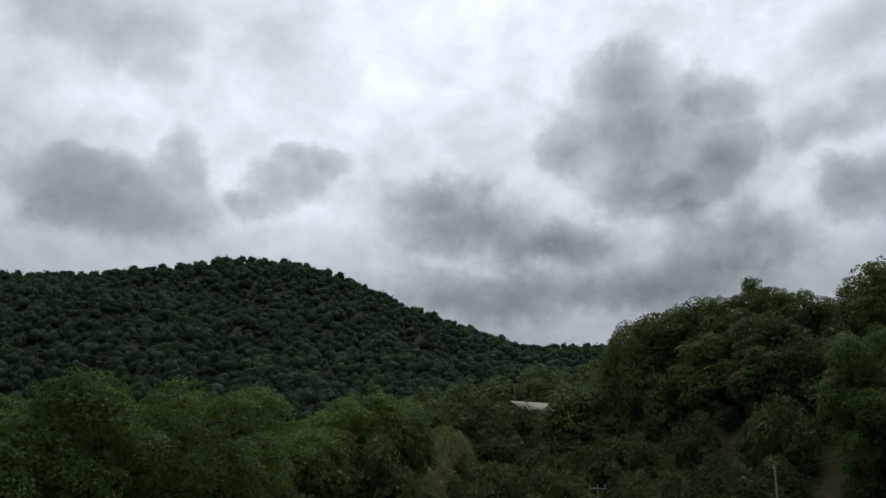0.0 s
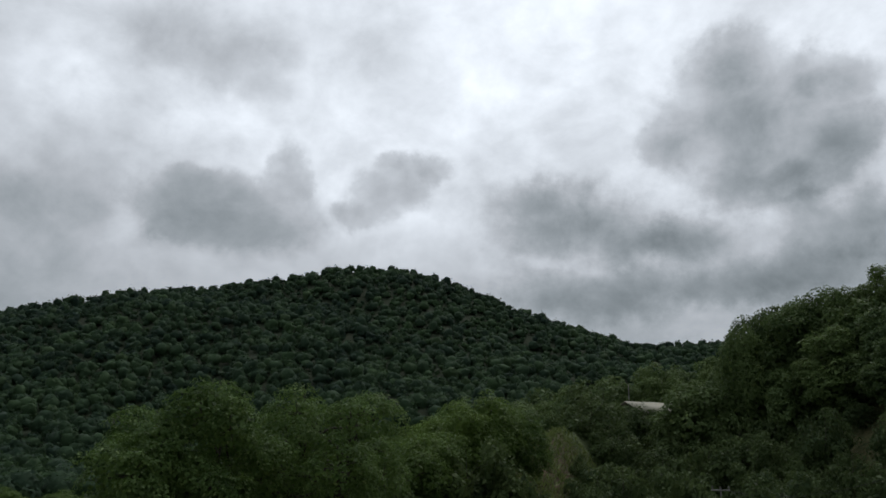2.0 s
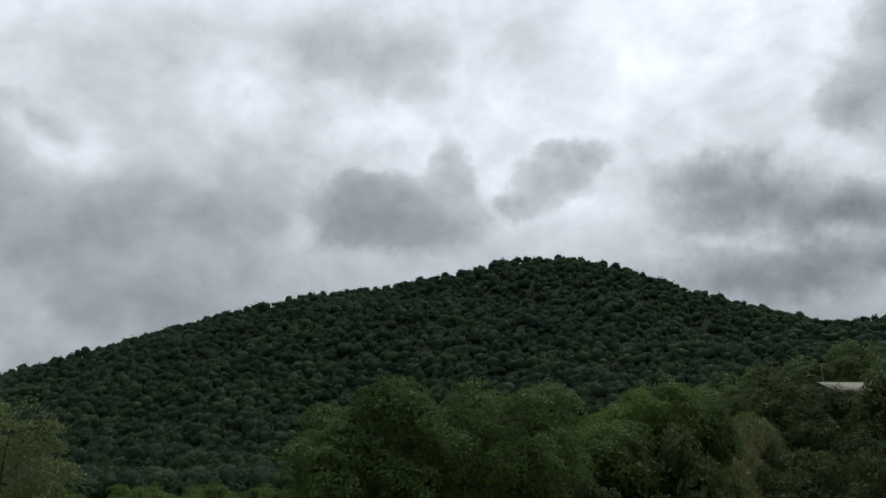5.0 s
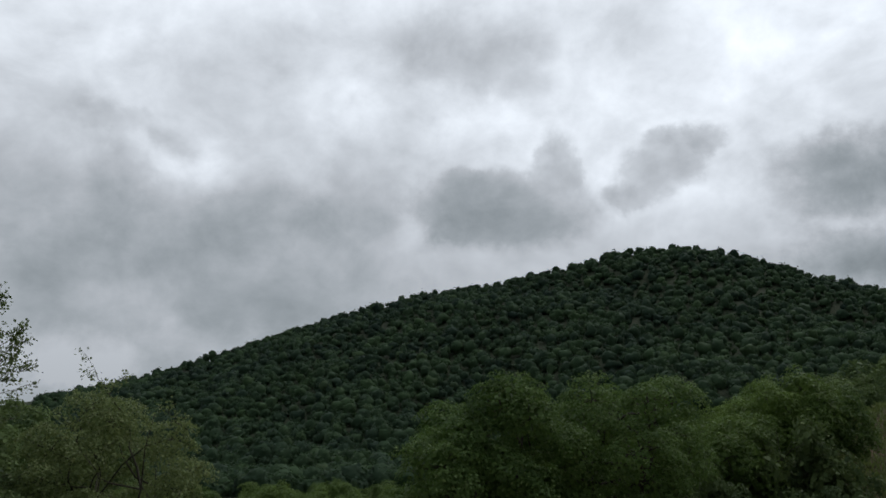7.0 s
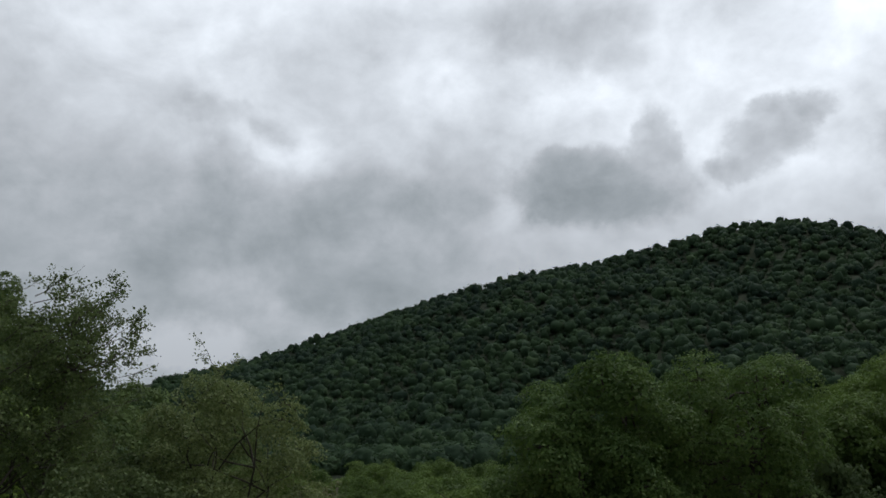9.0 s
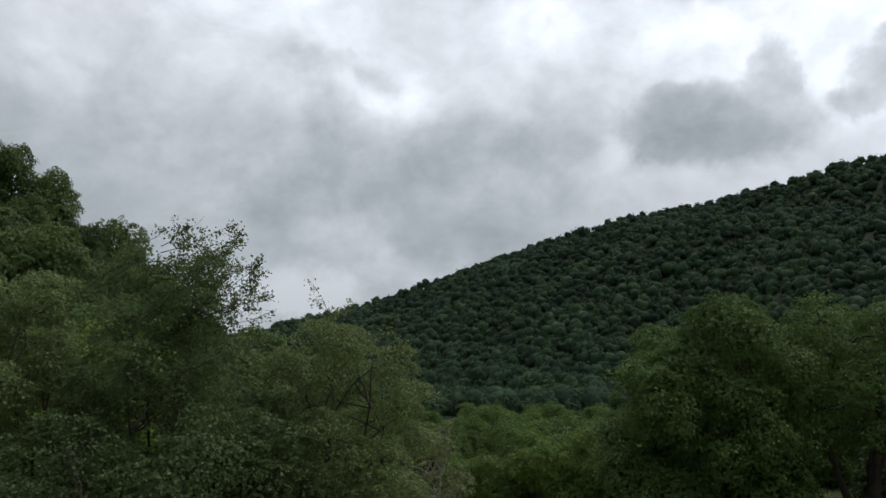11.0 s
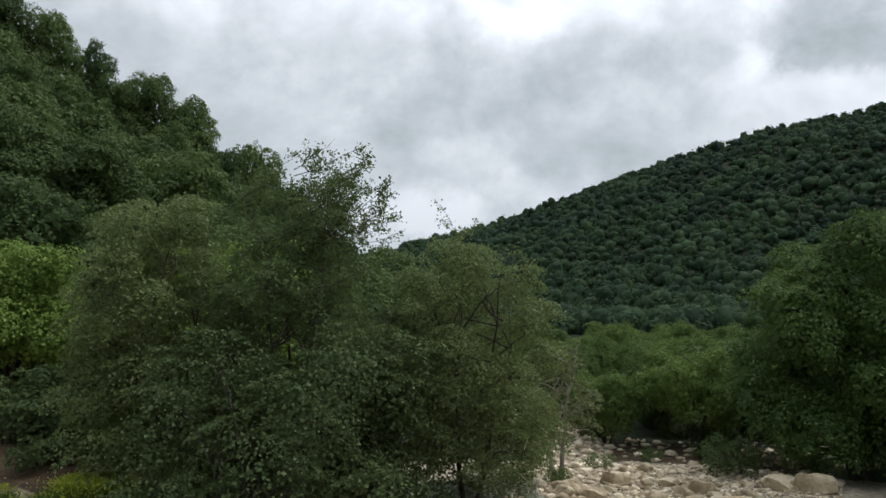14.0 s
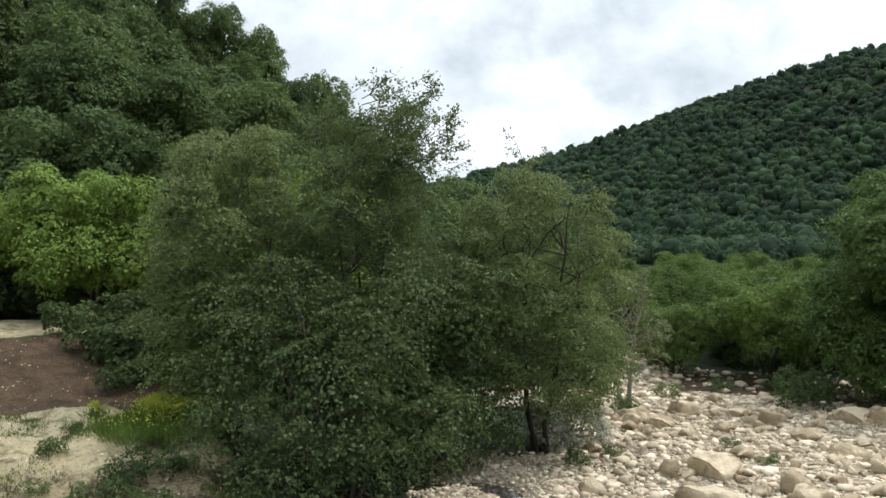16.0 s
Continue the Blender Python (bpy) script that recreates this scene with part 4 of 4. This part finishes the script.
shapes = [stone_mesh(k, 7, 0.75) for k in range(5)] + [stone_mesh(30 + k, 4, 0.62) for k in range(8)]


def stone(k, a, r, width, height, turn, name, label, group, sink=0.15):
    ob = tagged(new(name, shapes[k]), label, "rock", group)
    ob.matrix_world = pose(*put(a, r, height * (0.3 - sink)), 0, 0, turn)
    ob.scale = (width, width, height / 0.7)


for k, (a, r, w, h, turn) in enumerate(BOULDERS):
    stone(k % 5, a, r, w, h, turn, "boulder", "large pale rounded boulder lying among river stones", "boulders in the river bed")
rng = np.random.default_rng(8)
for k in range(270):
    a, r = rng.uniform(25.5, 45.5), 16.6 + 12.5 * rng.uniform() ** 0.8
    if (a > 43 and r < 19.5 and rng.uniform() < 0.7) or (40.8 < a < 44.5 and 17 < r < 20.5):
        continue
    w = 0.22 + 0.42 * rng.uniform() ** 2.4
    if 37.5 < a < 43 and 17.5 < r < 22.5:
        w *= 0.6
    stone(5 + k % 8, a, r, w, w * rng.uniform(0.55, 0.85), rng.uniform(0, 360), "river_stone", "pale worn stone in the dry river bed", "stones in the river bed", 0.12)


def cobbles(name, label, n, lo, hi, cells, seed, where):
    """Loose stones too many to count, joined."""
    rng = np.random.default_rng(seed)
    ball, quads = cube_sphere(cells)
    parts = []
    a, r = where(n, rng)
    xy = polar(a, r)
    z = land(xy[:, 0], xy[:, 1])
    for (x, y, _), h in zip(xy, z):
        s = lo + (hi - lo) * rng.uniform() ** 2.5
        v = ball * (1 + 0.24 * rng.normal(size=(len(ball), 1))) * np.array([s, s * rng.uniform(0.55, 0.95), s * rng.uniform(0.35, 0.6)]) * 0.5
        t = rng.uniform(0, 6.28)
        c, q = math.cos(t), math.sin(t)
        v = v @ np.array([[c, q, 0], [-q, c, 0], [0, 0, 1]]) + np.array([x, y, h + s * 0.08])
        parts.append((v, quads))
    tagged(new(name, mesh_of(name, *join(parts), PEBBLE)), label, "stones", kind="stuff")


def pebble_material():
    m, t = material("pebbles")
    g = node(t, "ShaderNodeNewGeometry")
    n = noise_tex(t, g.outputs["Position"], 18.0, 4.0, 0.6).outputs[0]
    col = mix_rgb(t, g.outputs["Random Per Island"], (0.27, 0.21, 0.135, 1), (0.95, 0.83, 0.63, 1))
    col = mix_rgb(t, ramp(t, g.outputs["Random Per Island"], 0.9, 0.94, 0, 0.7), col, (0.34, 0.24, 0.18, 1))
    col = mix_rgb(t, 0.4, col, mix_rgb(t, n, (0.5, 0.5, 0.5, 1), (1.3, 1.3, 1.3, 1)), "MULTIPLY")
    finish(t, node(t, "ShaderNodeBsdfPrincipled", {"Base Color": col, "Roughness": 0.9, "Specular IOR Level": 0.2}).outputs[0])
    return m


PEBBLE = pebble_material()


def in_bed(n, rng):
    return rng.uniform(25, 47.5, n), 15.5 + 14 * rng.uniform(size=n) ** 0.9


def in_stream(n, rng):
    return rng.uniform(44, 57, n), rng.uniform(15.2, 20.5, n)


def far_bed(n, rng):
    return rng.uniform(39, 44.5, n), rng.uniform(28, 40, n)


def on_bank(n, rng):
    return rng.uniform(68, 92, n), 15 + 13.5 * rng.uniform(size=n) ** 1.9


def behind(n, rng):
    return rng.uniform(25, 41, n), rng.uniform(29, 36, n)


cobbles("cobbles", "pale cobbles strewn over the dry river bed", 2000, 0.12, 0.36, 2, 1, in_bed)
cobbles("pebbles", "small pale pebbles between the river stones", 20000, 0.03, 0.17, 1, 2, in_bed)
cobbles("pebbles", "grey and brown pebbles along the small stream", 2500, 0.05, 0.2, 1, 3, in_stream)
cobbles("cobbles", "pale cobbles in the river bed between the trees", 500, 0.15, 0.5, 2, 4, far_bed)
cobbles("pebbles", "small pale stones on the raw soil bank", 2200, 0.02, 0.1, 1, 5, on_bank)
cobbles("cobbles", "scattered stones on the dark ground under the trees", 220, 0.1, 0.5, 2, 6, behind)


def stream_water():
    m, t = material("stream_water")
    pos = node(t, "ShaderNodeNewGeometry").outputs["Position"]
    bp = node(t, "ShaderNodeBump", {"Strength": 0.15, "Distance": 0.02, "Height": noise_tex(t, pos, 9.0, 3.0).outputs[0]})
    finish(t, node(t, "ShaderNodeBsdfPrincipled", {"Base Color": (0.035, 0.028, 0.02, 1), "Roughness": 0.08, "Normal": bp.outputs[0], "Specular IOR Level": 0.5}).outputs[0])
    a = np.linspace(49, 69, 41)
    mid = 17.6 + 0.5 * np.sin(a * 0.5)
    v = np.concatenate([polar(a, mid + d, -0.16) for d in (-0.75, -0.25, 0.25, 0.75)])
    i, j = np.meshgrid(np.arange(40), np.arange(3), indexing="ij")
    f = np.stack([j * 41 + i, j * 41 + i + 1, (j + 1) * 41 + i + 1, (j + 1) * 41 + i], -1).reshape(-1, 4)
    tagged(new("water", mesh_of("water", v, f[:, ::-1], m)), "shallow brown stream between stones", "water", kind="structure")


stream_water()

# ---- small plants by the water ----
SAPLING = tree_mesh(40, 4.5, 1.35, 0.3, stems=2, heads=18, tuft=0.2, per_tuft=30, leaf=0.09, full=0.65, lean=1.0, girth=0.022, cover=0.5, head=0.34)
tree("sapling", "young tree with pale grey stems and thin leaves among boulders", "tree", put(42.3, 25.7, -0.05), 30, SAPLING, LEAF_SAPLING, BARK_PALE)
GREYBUSH = tree_mesh(41, 1.3, 1.2, 0.0, stems=6, heads=10, tuft=0.16, per_tuft=16, leaf=0.11, full=0.35)
tree("silver_bush", "low bush with silvery grey leaves on the stones", "bush", put(46.6, 21.6, -0.05), 0, GREYBUSH, LEAF_GREY)
TUFT = tree_mesh(42, 1.25, 0.95, 0.0, stems=7, heads=10, tuft=0.18, per_tuft=22, leaf=0.13, full=0.4, width=0.3)
tree("willow_bush", "round dark green willow bush behind the stones", "bush", put(31.4, 28.6, -0.05), 0, TUFT, LEAF_HILL)
WEED = tree_mesh(43, 1.2, 1.1, 0.0, stems=7, heads=10, tuft=0.2, per_tuft=18, leaf=0.15, full=0.4)
for a, r, s in ((76.6, 27.0, 1.5), (74.8, 26.0, 1.6), (73.2, 25.4, 1.7), (71.6, 25.0, 1.6), (70.0, 24.6, 1.5), (78.6, 29.0, 1.2), (75.6, 24.4, 0.9), (72.6, 28.5, 1.9), (74.4, 28.5, 1.7)):
    tree("elder_bush", "dark green leafy weeds at the foot of the soil slope", "bush", put(a, r, -0.05), a * 77 % 360, WEED, LEAF_SHRUB, scale=s * 0.75)


def tufts(n, spread, height, seed, blades=26, wide=0.12):
    rng = np.random.default_rng(seed)
    at, way = [], []
    for k in range(n):
        c = rng.normal(size=2) * spread
        m = blades
        p = np.c_[c[0] + rng.normal(size=m) * 0.06, c[1] + rng.normal(size=m) * 0.06, np.zeros(m)]
        at.append(p)
        way.append(np.c_[rng.normal(size=(m, 2)) * 0.35, np.ones(m)])
    return leaves(np.concatenate(at), np.concatenate(way), height, rng, wide, 0.1)


STALK = foliage("flower_stalks", (0.06, 0.115, 0.026), (0.15, 0.22, 0.05), (0.3, 0.32, 0.08), 0.35, 0.8)


def flowers(a, r, width, height, n, seed, bloom=26):
    base = tagged(new("yellow_flowers"), "patch of green stalks with bright yellow flower heads", "flowers", "flowers on the bank")
    base.matrix_world = pose(*put(a, r, -0.02))
    part("stalk", mesh_of("stalk", *tufts(n, width * 0.3, height * 0.8, seed, 16, 0.055), STALK), base, kind="stuff")
    rng = np.random.default_rng(seed)
    m = n * bloom
    p = np.c_[rng.normal(size=(m, 2)) * width * 0.28, height * rng.uniform(0.6, 1.0, m)]
    part("blossom", mesh_of("blossom", *leaves(p, rng.normal(size=(m, 3)) + [0, 0, 0.6], 0.045, rng, 0.9), FLOWER), base, "bright yellow flower heads", "stuff")


flowers(72.2, 19.7, 1.1, 0.7, 420, 1, 34)
flowers(73.4, 19.3, 1.9, 0.42, 480, 2, 1)
flowers(77.2, 21.4, 0.3, 0.42, 12, 3, 14)


def bank_grass():
    """Thin grass in patches on the pale bank and between the stones."""
    rng = np.random.default_rng(21)
    n = 90000
    a, r = rng.uniform(66, 90, n), rng.uniform(14.5, 22.5, n)
    p = polar(a, r)
    thick = lumps(p[:, 0], p[:, 1], 0.9, 3) + 0.5 * lumps(p[:, 0], p[:, 1], 0.35, 5) + 0.3 * step(18.5, 20, r) * (1 - step(21.5, 22.5, r))
    p = p[thick + rng.normal(size=n) * 0.2 > 0.5][:30000]
    p[:, 2] = land(p[:, 0], p[:, 1]) - 0.03
    m = len(p)
    way = np.c_[rng.normal(size=(m, 2)) * 0.4, np.ones(m)]
    v, f = leaves(p, way, 0.1, rng, 0.16, 0.05)
    tagged(new("grass", mesh_of("grass", v, f, GRASS)), "thin patches of short green grass on the pale bank", "grass", kind="stuff")


bank_grass()
BUSHLET = [tree_mesh(50 + k, 0.75, 0.6, 0.0, stems=5, heads=7, tuft=0.13, per_tuft=14, leaf=0.09, full=0.4, twigs=2) for k in range(2)]
for k, (a, r, s) in enumerate(((77.2, 16.6, 0.9), (75.6, 17.0, 0.8), (73.6, 17.4, 0.9), (76.4, 15.8, 1.0), (82.4, 16.2, 0.7), (73.4, 16.2, 0.9), (74.6, 16.2, 0.9), (79.6, 18.2, 0.5), 
                               (45.5, 19.5, 0.6), (42.4, 25.4, 0.8), (72.6, 15.9, 0.8), (71.6, 17.6, 0.5), (80.5, 17.0, 0.45), (78.4, 19.4, 0.4), (83.6, 18.8, 0.4), (43.2, 20.4, 0.45), (35.6, 22.5, 0.4), (33.2, 20.5, 0.4), (39.6, 28.6, 0.8), (36.4, 30.3, 0.7), (33.0, 31.5, 0.8), (29.6, 30.6, 0.9), (28.0, 31.5, 0.9), (26.6, 30.0, 0.9), (47.4, 24.8, 1.3))):
    tree("weed", "small leafy green weed rooted among soil and stones", "plant", put(a, r, -0.03), 77 * k, BUSHLET[k % 2], LEAF_HILL if k % 3 else LEAF_ALDER, group="weeds on bank and bed", scale=s)

# ---- shed, poles and wires on the slope ----
def plain(name, color, rough=0.7, stain=0.5):
    return rough_stuff(name, tuple(c * (1 - 0.35 * stain) for c in color), color, 1.2, rough, 0.15)


WALL_PALE, ROOF_PALE, POLE_GREY, DARK = plain("pale_wall", (0.5, 0.48, 0.43)), plain("pale_sheet_roof", (0.23, 0.22, 0.17), 0.7), plain("pole_concrete", (0.26, 0.255, 0.24)), plain("dark_opening", (0.03, 0.03, 0.03))
RUST = plain("rusty_steel", (0.18, 0.08, 0.05))


def boxed(x0, x1, y0, y1, z0, z1):
    v = np.array([(x, y, z) for x in (x0, x1) for y in (y0, y1) for z in (z0, z1)], float)
    f = [(0, 1, 3, 2), (4, 6, 7, 5), (0, 4, 5, 1), (2, 3, 7, 6), (0, 2, 6, 4), (1, 5, 7, 3)]
    return v, np.array(f)


def shed(at, turn):
    base = tagged(new("shed"), "low pale shed with a sheet roof half hidden by shrubs", "building")
    base.matrix_world = pose(*at, 0, 0, turn)
    for b in ((-3, 3, -2.2, -2.05, 0, 2.3), (-3, 3, 2.05, 2.2, 0, 2.3), (-3, -2.85, -2.05, 2.05, 0, 2.3), (2.85, 3, -2.05, 2.05, 0, 2.3)):
        part("wall", mesh_of("wall", *boxed(*b), WALL_PALE), base)
    for s in (-1, 1):
        v = np.array([(x, s * y, z + d) for x in (-3.3, 3.3) for y, z in ((0.005, 3.2), (2.6, 2.12)) for d in (0, 0.08)], float)
        f = np.array([(0, 1, 3, 2), (4, 6, 7, 5), (0, 4, 5, 1), (2, 3, 7, 6), (0, 2, 6, 4), (1, 5, 7, 3)])
        part("roof", mesh_of("roof", v, f, ROOF_PALE), base, "pale sheet roof slope")
    part("window", mesh_of("window", *boxed(0.4, 1.3, -2.23, -2.2, 1.0, 1.8), DARK), base)
    part("door", mesh_of("door", *boxed(-1.6, -0.7, -2.23, -2.2, 0.02, 2.0), RUST), base, "rust-brown door")


shed(put(-6.4, 92, 0.1), 28)


def pole(at, height, label, arm=False):
    base = tagged(new("utility_pole"), label, "pole")
    base.matrix_world = pose(*at)
    part("shaft", smooth(mesh_of("shaft", *tube([(0, 0, -0.5), (0, 0, height * 0.5), (0, 0, height)], [0.06, 0.05, 0.042], 10), POLE_GREY)), base)
    part("cap", smooth(mesh_of("cap", *tube([(0, 0, height), (0, 0, height + 0.03)], [0.058, 0.02], 10), POLE_GREY)), base)
    if arm:
        part("crossarm", mesh_of("crossarm", *boxed(-0.55, 0.55, -0.04, 0.04, height - 0.2, height - 0.11), POLE_GREY), base)
        for x in (-0.48, 0.48):
            part("insulator", smooth(mesh_of("insulator", *tube([(x, 0, height - 0.1), (x, 0, height), (x, 0, height + 0.1)], [0.03, 0.06, 0.03], 8), POLE_GREY)), base)


def wire(a, b, sag, label):
    a, b = np.array(a), np.array(b)
    s = np.linspace(0, 1, 25)[:, None]
    p = a * (1 - s) + b * s - np.array([0, 0, 1]) * sag * 4 * s * (1 - s)
    tagged(new("wire", mesh_of("wire", *tube(p, np.full(25, 0.012), 5), DARK)), label, "wire")


def above(a, r, z):
    p = polar(a, float(r))
    return (float(p[0]), float(p[1]), z)


g1, g2, g3 = put(-21.2, 45), put(-10.3, 56), put(-5.0, 92)
pole(g1, 5.95 - g1[2], "pale grey utility pole standing in the scrub")
pole(g2, 5.0 - g2[2], "utility pole with a crossarm rising from the scrub", True)
pole(g3, EYE + 92 * math.tan(radians(6.55)) - g3[2], "thin pale pole beside the shed")
wire(above(-21.2, 45, 5.9), above(-10.3, 56, 4.9), 0.8, "thin dark wire between two poles")
wire(above(-10.3, 56, 4.9), above(4, 75, 4.2), 0.8, "thin dark wire running down the valley")
wire(above(-21.2, 45, 5.9), above(-34, 38, 7.6), 0.3, "thin dark wire running up the slope")
